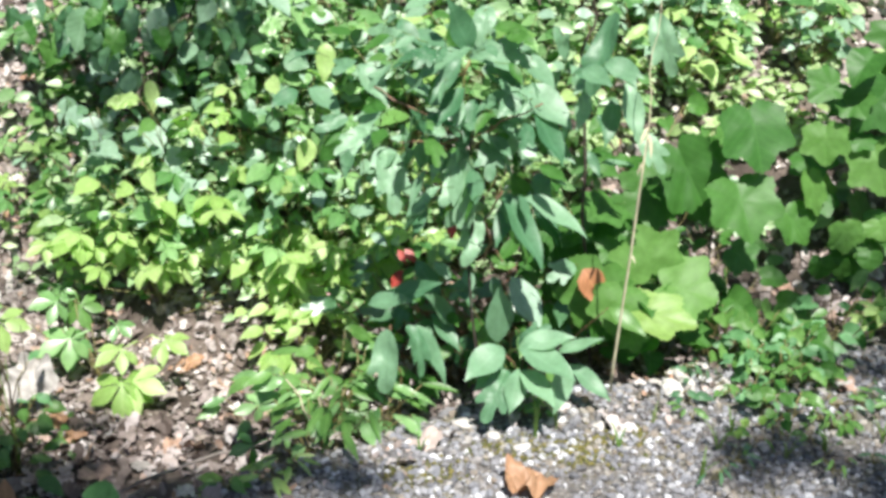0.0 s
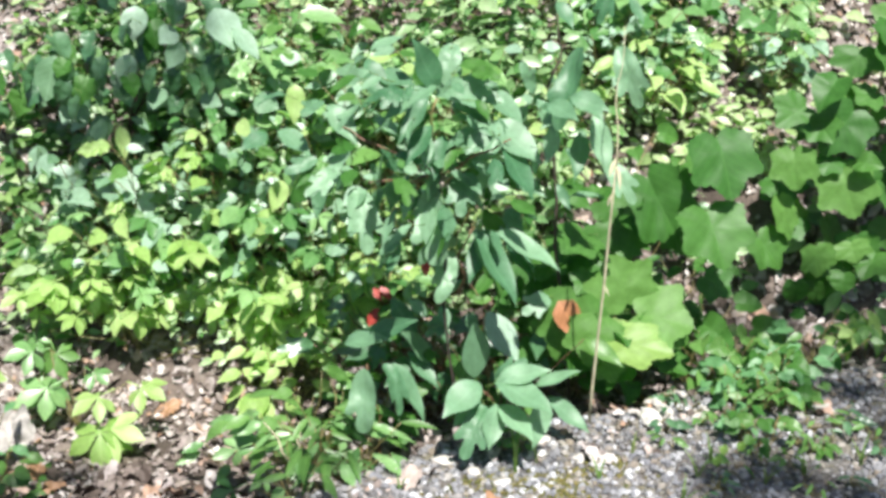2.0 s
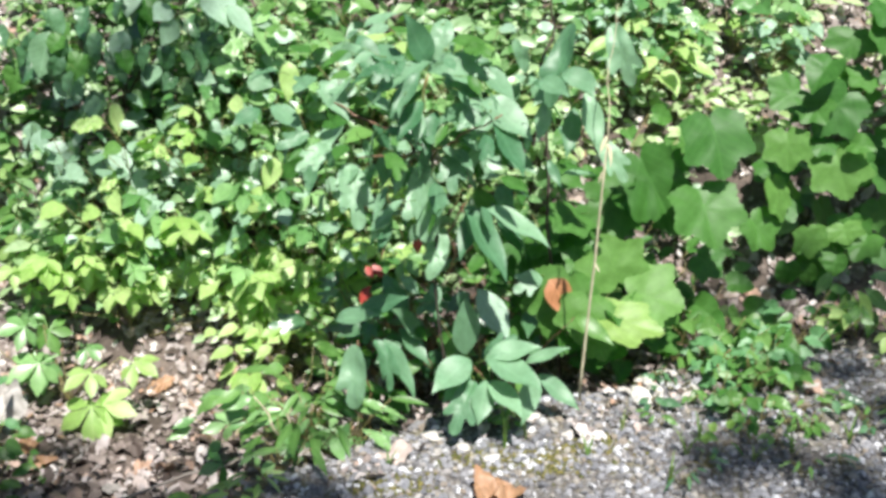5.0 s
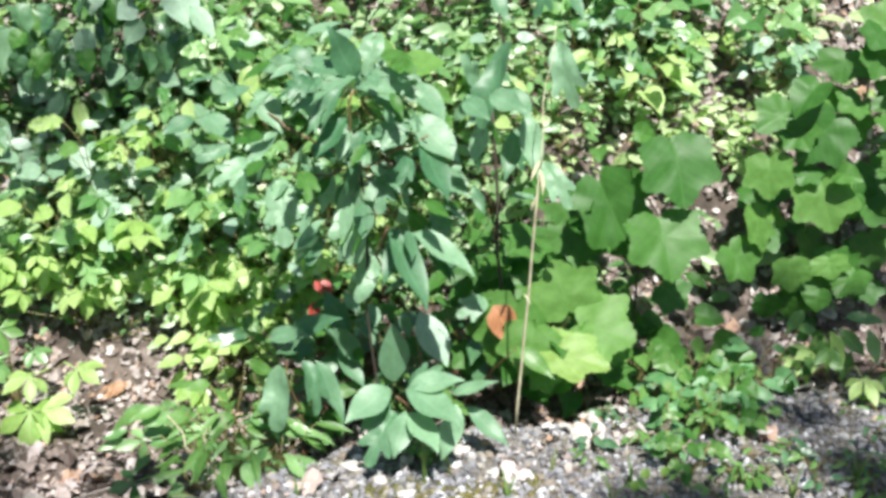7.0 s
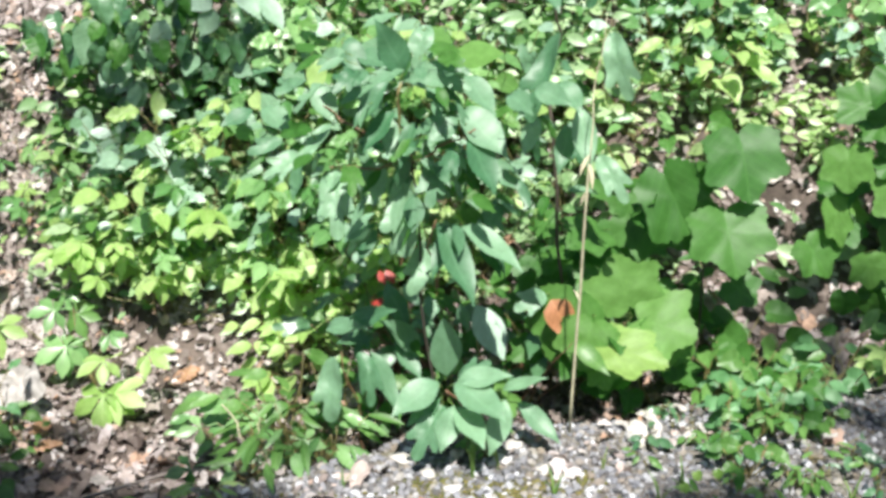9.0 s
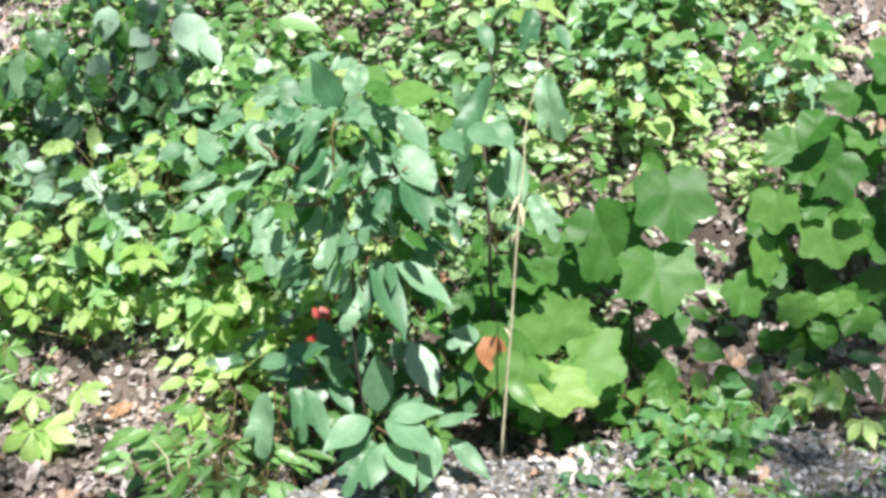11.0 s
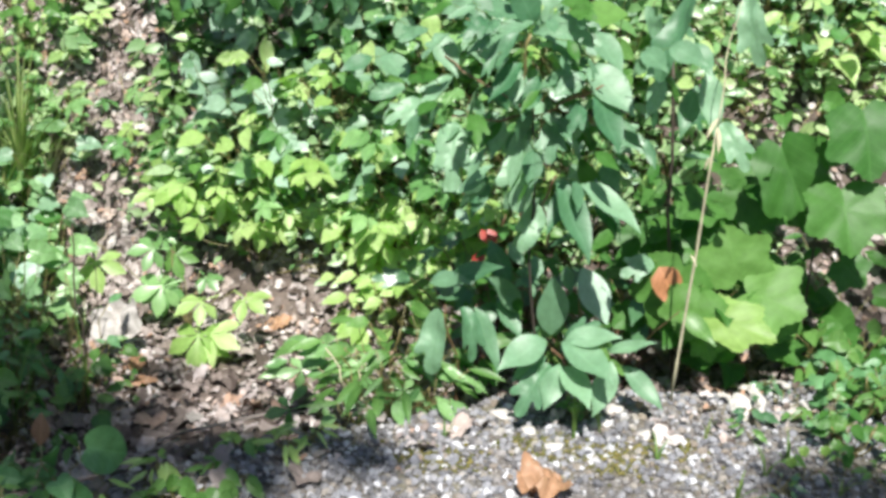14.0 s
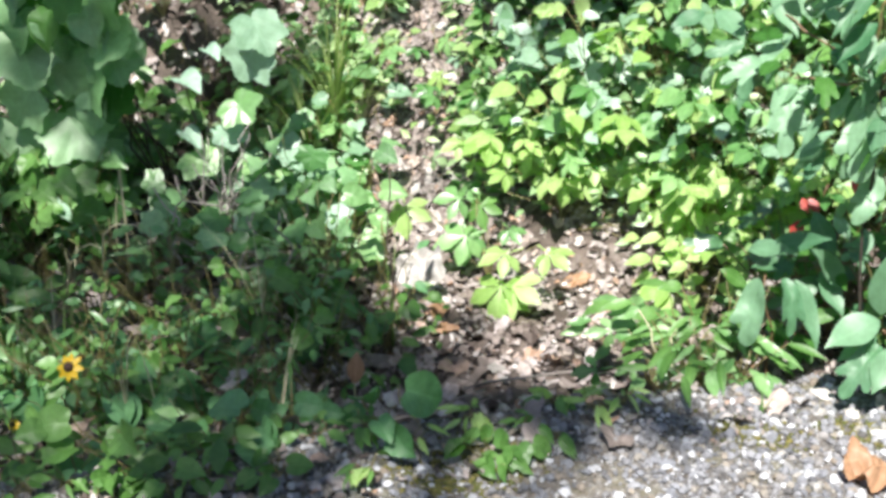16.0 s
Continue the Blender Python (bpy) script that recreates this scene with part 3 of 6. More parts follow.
for k, q in enumerate(UP_TWIGS):
    stem(up, (0.10, 3.0, -0.42), q, 0.0026, 0.0016, "twig", seed=22 + 0.3 * k)
for shape, base, tip, wide in (
    ("oval_flat", (0.108, 2.95, 0.009), (0.185, 2.88, -0.098), 0.95),
    ("oval", (-0.01, 2.95, 0.027), (0.009, 2.9, -0.008), 1.3),
    ("three", (0.009, 2.98, -0.01), (-0.043, 2.92, -0.036), 1),
    ("oval", (0.062, 3, -0.012), (0.085, 2.96, -0.068), 1),
    ("oval", (-0.087, 3.05, 0.01), (-0.042, 3, -0.025), 1),
):
    leaf(up, shape, "gloss" if shape == "oval_flat" else "sassafras", base, tip, wide, (0.25, -0.7, 0.65) if shape == "oval_flat" else None, nearest(base, UP_TWIGS))
dark = thing("sassafras_shoot", (-0.16, 2.88, -0.40), "drooping dark green shoot in the shade of the sapling", "shoot")
stem(dark, (-0.16, 2.88, -0.42), (-0.195, 2.8, -0.06), 0.004, 0.002, "red_twig", seed=23)
for shape, base, tip, wide in (
    ("mitten", (-0.201, 2.74, -0.045), (-0.211, 2.68, -0.183), 1.0),
    ("oval", (-0.134, 2.84, -0.077), (-0.038, 2.76, -0.19), 0.7),
    ("three", (-0.148, 2.8, -0.058), (-0.102, 2.74, -0.159), 0.9),
    ("oval", (-0.253, 2.9, -0.051), (-0.155, 2.81, 0.018), 0.8),
    ("oval", (-0.197, 2.9, -0.033), (-0.09, 2.83, 0.047), 0.8),
    ("oval", (-0.094, 2.95, -0.099), (-0.016, 2.88, -0.154), 1.0),
    ("oval", (-0.041, 2.98, -0.143), (-0.084, 2.88, -0.005), 1.0),
    ("oval", (-0.133, 3.05, 0.009), (-0.069, 2.98, -0.081), 1.0),
):
    leaf(dark, shape, "sassafras", base, tip, wide)

# ---- sycamore saplings ----
syc = thing("sycamore_sapling", (0.60, 3.10, -0.42), "young sycamore sapling with large lobed bright green leaves", "sapling")
HUB4 = (0.672, 3.14, 0.229)
LOW4 = (0.406, 3.04, -0.019)
stem(syc, (0.60, 3.14, -0.43), HUB4, 0.0038, 0.0025, "bark", seed=31)
stem(syc, (0.4, 3.06, -0.004), (0.509, 3.1, 0.067), 0.004, 0.003, "red_twig", name="twig", seed=32)
stem(syc, (0.60, 3.10, -0.42), LOW4, 0.004, 0.003, "twig", name="twig", seed=33)
for shape, mat, base, tip, wide, face in (
    ("syc", "sycamore", (0.705, 3.14, 0.427), (0.747, 3.04, 0.283), 0.95, (0.15, -0.8, 0.6)),
    ("syc2", "sycamore", (0.528, 3.16, 0.319), (0.63, 3.06, 0.131), 0.62, (-0.25, -0.7, 0.7)),
    ("syc2", "sycamore", (0.682, 3.1, 0.239), (0.726, 2.98, 0.125), 1.05, (0.1, -0.5, 0.86)),
    ("syc", "sycamore", (0.665, 3.18, 0.3), (0.601, 3.16, 0.247), 0.9, (0.2, -0.8, 0.4)),
    ("syc2", "sycamore", (0.632, 3.14, 0.186), (0.646, 3.1, 0.1), 1.1, (-0.2, -0.7, 0.6)),
    ("syc", "sycamore", (0.553, 3.22, 0.173), (0.418, 3.18, 0.11), 1, (0, -0.8, 0.5)),
    ("syc2", "sycamore", (0.412, 3.22, 0.156), (0.495, 3.18, 0.052), 1, (0, -0.8, 0.5)),
    ("syc", "sycamore", (0.295, 3.24, 0.068), (0.364, 3.2, -0.014), 1.2, (0, -0.8, 0.5)),
    ("syc2", "sycamore", (0.22, 3.26, 0.027), (0.281, 3.2, -0.064), 1.1, (0, -0.7, 0.6)),
    ("syc", "sycamore", (0.719, 3.2, 0.005), (0.791, 3.16, -0.043), 1, (0, -0.7, 0.6)),
):
    leaf(syc, shape, mat, base, tip, wide, face, stalk=HUB4 if base[2] > 0.14 else LOW4)
for shape, mat, base, tip, wide, face in (
    ("syc", "sycamore_pale", (0.48, 2.98, -0.016), (0.625, 2.92, -0.019), 1.15, (0.1, -0.65, 0.7)),
    ("syc", "sycamore_pale", (0.482, 3, -0.015), (0.435, 3.02, 0.121), 1.1, (-0.1, -0.7, 0.7)),
    ("syc", "yellow", (0.386, 2.92, -0.059), (0.556, 2.84, -0.052), 0.62, (0.05, -0.6, 0.8)),
    ("syc", "sycamore_pale", (0.352, 3, 0.044), (0.289, 2.94, -0.121), 0.85, (-0.1, -0.7, 0.7)),
    ("syc", "sycamore_pale", (0.392, 2.94, 0.001), (0.364, 2.88, -0.11), 1, (0, -0.7, 0.7)),
    ("syc2", "sycamore_pale", (0.408, 2.92, -0.105), (0.431, 2.88, -0.159), 1, (0, -0.8, 0.6)),
    ("three", "sassafras", (0.271, 3, 0.028), (0.206, 2.95, 0.008), 1.3, (0.1, -0.75, 0.62)),
    ("wedge", "brown_leaf", (0.288, 2.95, 0.034), (0.355, 2.92, -0.068), 0.78, (0, -0.8, 0.6)),
    ("oval_flat", "sycamore_pale", (0.381, 3, 0.021), (0.366, 2.97, -0.012), 1.2, (0, -0.8, 0.5)),
    ("syc2", "sycamore_pale", (0.561, 3, -0.008), (0.573, 2.93, -0.125), 0.9, (0.3, -0.7, 0.6)),
):
    leaf(syc, shape, mat, base, tip, wide, face, stalk=HUB4 if base[2] > 0.14 else LOW4)
wide_syc = thing("sycamore_sapling", (1.30, 3.58, -0.30), "broad sycamore sapling with many lobed green leaves against the bank", "sapling")
HUB5, LOW5, TOP5 = (1.247, 3.52, 0.279), (1.216, 3.52, -0.012), (1.304, 3.52, 0.568)
stem(wide_syc, (1.30, 3.58, -0.36), HUB5, 0.007, 0.004, "bark", seed=41)
stem(wide_syc, (1.30, 3.58, -0.34), LOW5, 0.005, 0.003, "bark", name="twig", seed=42)
stem(wide_syc, HUB5, TOP5, 0.004, 0.003, "twig", name="leader", seed=43)
for shape, mat, base, tip, wide in (
    ("syc2", "sycamore", (1.201, 3.46, 0.407), (1.103, 3.4, 0.293), 0.95),
    ("syc", "sycamore_pale", (1.026, 3.46, 0.291), (1.023, 3.4, 0.182), 0.95),
    ("syc", "sycamore_pale", (1.16, 3.44, 0.243), (1.191, 3.36, 0.11), 0.95),
    ("syc2", "sycamore_pale", (1.098, 3.4, 0.013), (1.114, 3.36, -0.073), 1.05),
    ("syc2", "sycamore_pale", (1.21, 3.42, 0.014), (1.219, 3.38, -0.039), 1.4),
    ("syc", "sycamore_pale", (0.994, 3.46, 0.147), (1.041, 3.42, 0.02), 0.5),
    ("syc", "sycamore", (1.257, 3.46, 0.238), (1.28, 3.42, 0.125), 1.0),
    ("syc", "sycamore", (1.444, 3.48, 0.159), (1.233, 3.44, 0.2), 0.8),
    ("syc2", "sycamore_pale", (1.415, 3.42, 0.219), (1.393, 3.38, 0.108), 1),
    ("syc", "sycamore", (1.211, 3.52, 0.568), (1.193, 3.48, 0.49), 1.5),
    ("syc", "sycamore_pale", (1.385, 3.5, 0.665), (1.252, 3.46, 0.587), 1.1),
    ("syc", "sycamore", (1.257, 3.48, 0.599), (1.332, 3.44, 0.52), 1),
    ("syc2", "sycamore_pale", (1.155, 3.55, 0.442), (1.248, 3.5, 0.415), 0.6),
    ("syc", "sycamore", (1.399, 3.48, 0.468), (1.285, 3.45, 0.435), 0.9),
    ("syc", "sycamore_pale", (1.132, 3.45, -0.013), (1.131, 3.4, -0.089), 1.2),
):
    leaf(wide_syc, shape, mat, base, tip, wide, stalk=nearest(base, (HUB5, LOW5, TOP5)))
for shape, mat, base, tip, wide in (
    ("syc2", "sycamore", (1.244, 3.46, 0.028), (1.237, 3.42, -0.07), 1.1),
    ("heart", "sycamore", (1.051, 3.4, -0.09), (1.051, 3.38, -0.172), 1.1),
    ("heart", "sycamore", (1.191, 3.4, -0.074), (1.184, 3.36, -0.128), 1.3),
    ("heart", "sycamore", (1.119, 3.42, -0.106), (1.118, 3.4, -0.177), 1),
    ("syc", "sycamore_pale", (1.022, 3.52, 0.108), (1.087, 3.48, 0.019), 1),
    ("syc2", "sycamore", (0.933, 3.45, 0.029), (1.012, 3.4, -0.055), 0.9),
    ("syc", "sycamore", (1.087, 3.5, 0.064), (1.015, 3.45, 0.021), 0.9),
    ("syc", "sycamore", (1.326, 3.48, 0.073), (1.36, 3.44, -0.033), 1),
    ("syc2", "sycamore_pale", (1.389, 3.4, 0.346), (1.306, 3.36, 0.301), 0.9),
    ("syc", "sycamore", (1.159, 3.52, 0.058), (1.209, 3.48, -0.041), 1.1),
    ("heart", "sycamore_pale", (1.395, 3.4, 0.085), (1.373, 3.36, 0.04), 1.4),
):
    leaf(wide_syc, shape, mat, base, tip, wide, stalk=nearest(base, (HUB5, LOW5, TOP5)))

side = thing("creeper", (1.20, 3.16, -0.36), "low creeper with yellow and green leaflets beside shaded gravel", "creeper")
SIDE_HUB, SIDE_TOP = (1.134, 3.09, -0.072), (1.226, 3.14, -0.064)
for k, q in enumerate((SIDE_HUB, SIDE_TOP)):
    stem(side, (1.20, 3.16, -0.38), q, 0.003, 0.002, "red_twig", seed=45 + k, n=5)
for shape, mat, base, tip, wide in (
    ("oval", "yellow", (1.108, 3.08, -0.074), (1.08, 3.02, -0.196), 0.55),
    ("oval", "yellow", (1.129, 3.08, -0.074), (1.137, 3.03, -0.158), 0.6),
    ("oval", "yellow", (1.141, 3.08, -0.062), (1.179, 3.02, -0.136), 1.2),
    ("oval", "weed", (1.169, 3.1, -0.063), (1.238, 3.06, -0.117), 1),
    ("oval", "creeper", (1.187, 3.12, -0.039), (1.276, 3.08, -0.021), 0.9),
    ("oval", "weed", (1.214, 3.12, -0.137), (1.188, 3.08, -0.201), 1.1),
    ("oval", "weed", (1.087, 3.14, -0.032), (1.037, 3.1, -0.08), 1),
    ("oval", "creeper", (1.25, 3.12, -0.071), (1.279, 3.08, -0.151), 0.9),
    ("oval", "weed", (1.294, 3.14, -0.014), (1.352, 3.1, -0.013), 1),
):
    leaf(side, shape, mat, base, tip, wide, stalk=nearest(base, (SIDE_HUB, SIDE_TOP)))

for hub, k in ((LOW5, 12), (HUB5, 12), (TOP5, 8)):
    for j in range(k):
        d = Vector((rng.gauss(0, 0.13), rng.gauss(0, 0.08), rng.gauss(-0.02, 0.10)))
        base = Vector(hub) + d
        leaf(wide_syc, rng.choice(("syc", "syc2", "heart")), "sycamore", base, base + Vector((rng.uniform(-0.8, 0.8), -0.5, rng.uniform(-0.7, 0.2))).normalized() * rng.uniform(0.07, 0.13), 1.0, (rng.uniform(-0.5, 0.5), -0.6, 0.7), hub)
for hub, k in ((LOW4, 4), ((0.323, 3.15, 0.062), 5), ((0.463, 3.15, 0.144), 4)):
    for j in range(k):
        base = Vector(hub) + Vector((rng.gauss(0, 0.05), 0.05, rng.gauss(0, 0.05)))
        leaf(syc, rng.choice(("syc", "syc2")), "sycamore", base, base + Vector((rng.uniform(-0.8, 0.8), -0.4, rng.uniform(-0.2, 0.4))).normalized() * rng.uniform(0.08, 0.12), 1.0, (rng.uniform(-0.4, 0.4), -0.7, 0.6), hub)

# ---- dry stalk ----
FOOT = (0.349, 2.77, -0.225)
stalk_top = (0.395, 2.8, 0.756)
bend = (0.373, 2.7, 0.463)
dry_stalk = thing("dry_stalk", FOOT, "tall straw-coloured dead weed stalk rising from the gravel", "dead stalk")
stem(dry_stalk, FOOT, bend, 0.0034, 0.0026, "straw", sway=0.004, seed=51)
stem(dry_stalk, bend, stalk_top, 0.0018, 0.0008, "straw", name="stem_tip", sway=0.01, seed=52)
for k, (p, q) in enumerate((((0.372, 2.7, 0.482), (0.35, 2.68, 0.447)), ((0.373, 2.7, 0.463), (0.387, 2.68, 0.414)), ((0.367, 2.7, 0.4), (0.354, 2.7, 0.368)), ((0.351, 2.67, 0.19), (0.37, 2.67, 0.164)))):
    leaf(dry_stalk, "lance", "straw", p, q, 0.9, label="curled dry bract")


# ---- creepers on the ditch floor and bank ----
def leafy_plant(name, label, category, spot, tips, shape, mat, size, rng, height, group="", stem_mat="twig", lean=(0, -0.55, 0.85), stray=1.0):
    """A low plant: thin stems that rise from one root, each with leaves that face the light."""
    if bare(*spot[:2]):
        return None
    root = Vector((spot[0], spot[1], ground_z(spot[0], spot[1]) - 0.01))
    ob = thing(name, root, label, category, group)
    stems, faces = [], []
    for k in range(tips):
        a = rng.uniform(0, 6.28)
        r = rng.uniform(0.3, 1.0) * height * 0.7
        end = root + Vector((r * math.cos(a), r * math.sin(a) - 0.3 * height, height * rng.uniform(0.6, 1.1)))
        floor = ground_z(end.x, end.y) + 0.03
        end.z = max(end.z, floor)
        sv, sf = tube([p - root for p in wander(root, end, 4, 0.02, rng.uniform(0, 99))], (0.0022, 0.002, 0.0018, 0.0015, 0.0012), 4)
        if not stems:
            stems, faces = sv, sf
        else:
            shift = len(stems) - 4
            faces += [tuple(i + shift if i > 3 else i for i in q) for q in sf if max(q) > 3]
            stems += sv[4:]
        d = Vector((math.cos(a) + rng.uniform(-0.5, 0.5), math.sin(a) - 0.5 + rng.uniform(-0.5, 0.5), rng.uniform(-0.35, 0.15))).normalized()
        s = size * rng.uniform(0.7, 1.2)
        f = (lean[0] + stray * rng.uniform(-0.8, 0.8), lean[1] + stray * rng.uniform(-0.7, 0.5), lean[2])
        part("leaf", leaf_mesh(shape, mat), ob, "", leaf_pose(end - root, end - root + d * s, f, rng.uniform(0.85, 1.1)))
    part("stem", mesh_of("stem", stems, faces, MAT[stem_mat]), ob)
    return ob


rng = random.Random(5)


def palmate(parent, root, rows, seed):
    """Five-fingered leaves, each given by the point where its leaflets meet and its middle tip, on runners from the root."""
    for k, (mat, hub, tip) in enumerate(rows):
        hub, tip = Vector(hub), Vector(tip)
        base = hub - (tip - hub) * 0.65
        leaf(parent, "five", mat, base, tip, rng.uniform(1.0, 1.15), (rng.uniform(-0.3, 0.3), -0.62 + rng.uniform(-0.25, 0.2), 0.8))
        stem(parent, root, base, 0.002, 0.0014, "twig", name="runner", seed=seed + k, n=4)


low = thing("virginia_creeper", (-1.02, 3.20, -0.43), "low creeper with five-leaflet leaves spread over dry litter", "creeper", "creepers on the litter")
palmate(low, (-1.02, 3.20, -0.44), (
    ("lime", (-0.818, 3.120, -0.271), (-0.752, 3.080, -0.279)),
    ("creeper", (-0.964, 3.200, -0.263), (-0.922, 3.170, -0.278)),
    ("lime", (-0.921, 3.060, -0.267), (-0.976, 3.000, -0.276)),
    ("lime", (-0.917, 3.020, -0.348), (-0.903, 2.950, -0.428)),
    ("lime", (-0.894, 3.040, -0.355), (-0.805, 3.000, -0.354)),
    ("creeper", (-1.137, 3.240, -0.213), (-1.202, 3.200, -0.208)),
    ("creeper", (-1.098, 3.200, -0.308), (-1.175, 3.140, -0.326)),
    ("creeper", (-1.112, 3.220, -0.317), (-1.088, 3.160, -0.378)),
    ("weed", (-1.081, 3.260, -0.232), (-1.053, 3.220, -0.286)),
    ("lime", (-1.278, 3.160, -0.235), (-1.250, 3.100, -0.300)),
), 300)
foot = thing("virginia_creeper", (-0.90, 3.46, -0.36), "sunlit lime-green creeper with five leaflets at the bank foot", "creeper", "lime creepers")
palmate(foot, (-0.90, 3.46, -0.36), (
    ("lime", (-0.801, 3.42, -0.134), (-0.77, 3.36, -0.207)),
    ("lime", (-0.709, 3.43, -0.104), (-0.694, 3.38, -0.177)),
    ("lime", (-0.637, 3.42, -0.105), (-0.555, 3.38, -0.108)),
    ("lime", (-0.902, 3.46, -0.102), (-0.846, 3.44, -0.03)),
    ("lime", (-0.984, 3.42, -0.105), (-0.998, 3.38, -0.16)),
    ("creeper", (-1.072, 3.42, -0.106), (-1.096, 3.38, -0.142)),
    ("lime", (-0.926, 3.4, -0.171), (-0.94, 3.36, -0.224)),
    ("lime", (-0.857, 3.38, -0.165), (-0.862, 3.34, -0.228)),
    ("lime", (-0.541, 3.38, -0.162), (-0.574, 3.34, -0.189)),
    ("lime", (-0.485, 3.42, -0.136), (-0.428, 3.4, -0.094)),
    ("lime", (-0.511, 3.33, -0.226), (-0.536, 3.29, -0.251)),
), 320)
foot = thing("virginia_creeper", (-0.62, 3.46, -0.36), "sunlit lime-green creeper with five leaflets at the bank foot", "creeper", "lime creepers")
palmate(foot, (-0.62, 3.46, -0.36), (
    ("lime", (-0.447, 3.34, -0.187), (-0.453, 3.3, -0.244)),
    ("lime", (-0.55, 3.35, -0.186), (-0.583, 3.31, -0.219)),
    ("lime", (-0.372, 3.3, -0.213), (-0.377, 3.26, -0.269)),
    ("creeper", (-1.102, 3.5, -0.039), (-1.152, 3.48, -0.059)),
    ("lime", (-1.156, 3.4, -0.162), (-1.173, 3.37, -0.194)),
    ("lime", (-1.062, 3.54, 0.002), (-1.102, 3.5, -0.042)),
    ("creeper", (-1.16, 3.36, -0.229), (-1.188, 3.33, -0.26)),
    ("creeper", (-0.759, 3.48, -0.049), (-0.784, 3.45, -0.094)),
    ("creeper", (-0.621, 3.48, -0.034), (-0.57, 3.45, -0.061)),
    ("lime", (-0.643, 3.38, -0.175), (-0.664, 3.35, -0.218)),
    ("lime", (-0.513, 3.46, -0.067), (-0.469, 3.42, -0.099)),
), 340)
upper = thing("virginia_creeper", (-1.55, 3.85, 0.0), "pale sunlit creeper high on the litter slope", "creeper", "lime creepers")
palmate(upper, (-1.55, 3.85, ground_z(-1.55, 3.85)), (
    ("lime", (-1.864, 3.95, 0.174), (-1.811, 3.92, 0.127)),
    ("lime", (-1.929, 4, 0.216), (-1.958, 3.97, 0.181)),
    ("lime", (-1.486, 3.85, 0.219), (-1.424, 3.82, 0.194)),
    ("lime", (-1.752, 3.8, 0.067), (-1.781, 3.77, 0.015)),
    ("lime", (-1.847, 3.78, 0.025), (-1.794, 3.75, -0.019)),
    ("creeper", (-1.587, 3.75, 0.058), (-1.536, 3.72, 0.014)),
    ("creeper", (-1.394, 3.72, 0.102), (-1.435, 3.7, 0.067)),
    ("lime", (-1.764, 4.05, 0.257), (-1.804, 4.02, 0.221)),
    ("lime", (-1.373, 3.62, 0.013), (-1.412, 3.6, -0.012)),
    ("lime", (-1.816, 3.85, 0.106), (-1.751, 3.82, 0.081)),
), 360)
for k in range(30):
    x = -1.12 + 1.02 * (k / 29) + rng.uniform(-0.04, 0.04)
    y = 3.50 + rng.uniform(0.0, 0.14)
    leafy_plant("virginia_creeper", "sunlit lime-green creeper with five leaflets at the bank foot", "creeper", (x, y), 5, "five", "creeper" if k % 4 == 1 else "lime", 0.135, rng, rng.uniform(0.12, 0.26), "lime creepers", stray=0.45)
for k in range(40):
    x, y = rng.uniform(0.45, 1.12), rng.uniform(3.82, 4.42)
    leafy_plant("ivy", "leafy green ivy clump high on the sunlit bank", "ivy", (x, y), 7, rng.choice(("ovate", "three_leaflets", "ovate", "heart")), rng.choice(("creeper", "creeper", "gloss", "lime")), rng.uniform(0.06, 0.095), rng, rng.uniform(0.12, 0.2), "bank ivy")
# darker pointed leaves behind
for k in range(52):
    x, y = rng.uniform(-1.15, 0.05), rng.uniform(3.62, 3.98)
    leafy_plant("creeper", "mid-green creeper with pointed leaves on the bank", "creeper", (x, y), 6, ("three_leaflets", "ovate", "ovate_thin")[k % 3], rng.choice(("creeper", "creeper", "gloss", "weed")), rng.uniform(0.07, 0.13), rng, rng.uniform(0.14, 0.34), "bank creepers")
for k in range(46):
    x, y = rng.uniform(-0.75, 0.75), rng.uniform(3.75, 4.3)
    leafy_plant("shrub_seedling", "leafy green seedling on the bank", "seedling", (x, y), 6, rng.choice(("ovate", "oval")), rng.choice(("creeper", "lime", "creeper")), rng.uniform(0.06, 0.11), rng, 0.22, "bank seedlings")
for k in range(44):
    x, y = rng.uniform(0.45, 1.6), rng.uniform(3.72, 4.4)
    leafy_plant("ivy", "small-leaved green ivy on the bank", "ivy", (x, y), 6, rng.choice(("ovate", "three_leaflets", "ovate_thin")), rng.choice(("creeper", "lime", "gloss")), rng.uniform(0.045, 0.075), rng, 0.14, "bank ivy")
for k in range(30):
    x, y = rng.uniform(-2.3, -1.2), rng.uniform(3.45, 4.2)
    leafy_plant("creeper", "sparse green creeper over leaf litter", "creeper", (x, y), 4, "five", "creeper", 0.085, rng, 0.1, "litter creepers")
for k in range(22):
    x, y = rng.uniform(-1.9, -1.15), rng.uniform(3.62, 4.3)
    leafy_plant("creeper", "sunlit pale green creeper on the bank", "creeper", (x, y), 5, rng.choice(("five", "three_leaflets")), rng.choice(("lime", "creeper")), rng.uniform(0.08, 0.12), rng, 0.12, "litter creepers")

for x, y in ((-0.62, 3.47), (-0.53, 3.41), (-0.48, 3.46), (-0.39, 3.40), (-0.50, 3.22), (-0.40, 3.28), (-0.43, 3.20), (-0.67, 3.50), (-0.36, 3.42), (-0.57, 3.33), (-0.47, 3.33), (-0.34, 3.32)):
    leafy_plant("seedling", "yellow-green small-leaved seedling at the bank foot", "seedling", (x, y + 0.05), 7, "ovate", "lime", 0.072, rng, rng.uniform(0.12, 0.2), "lime seedlings", stray=0.6)
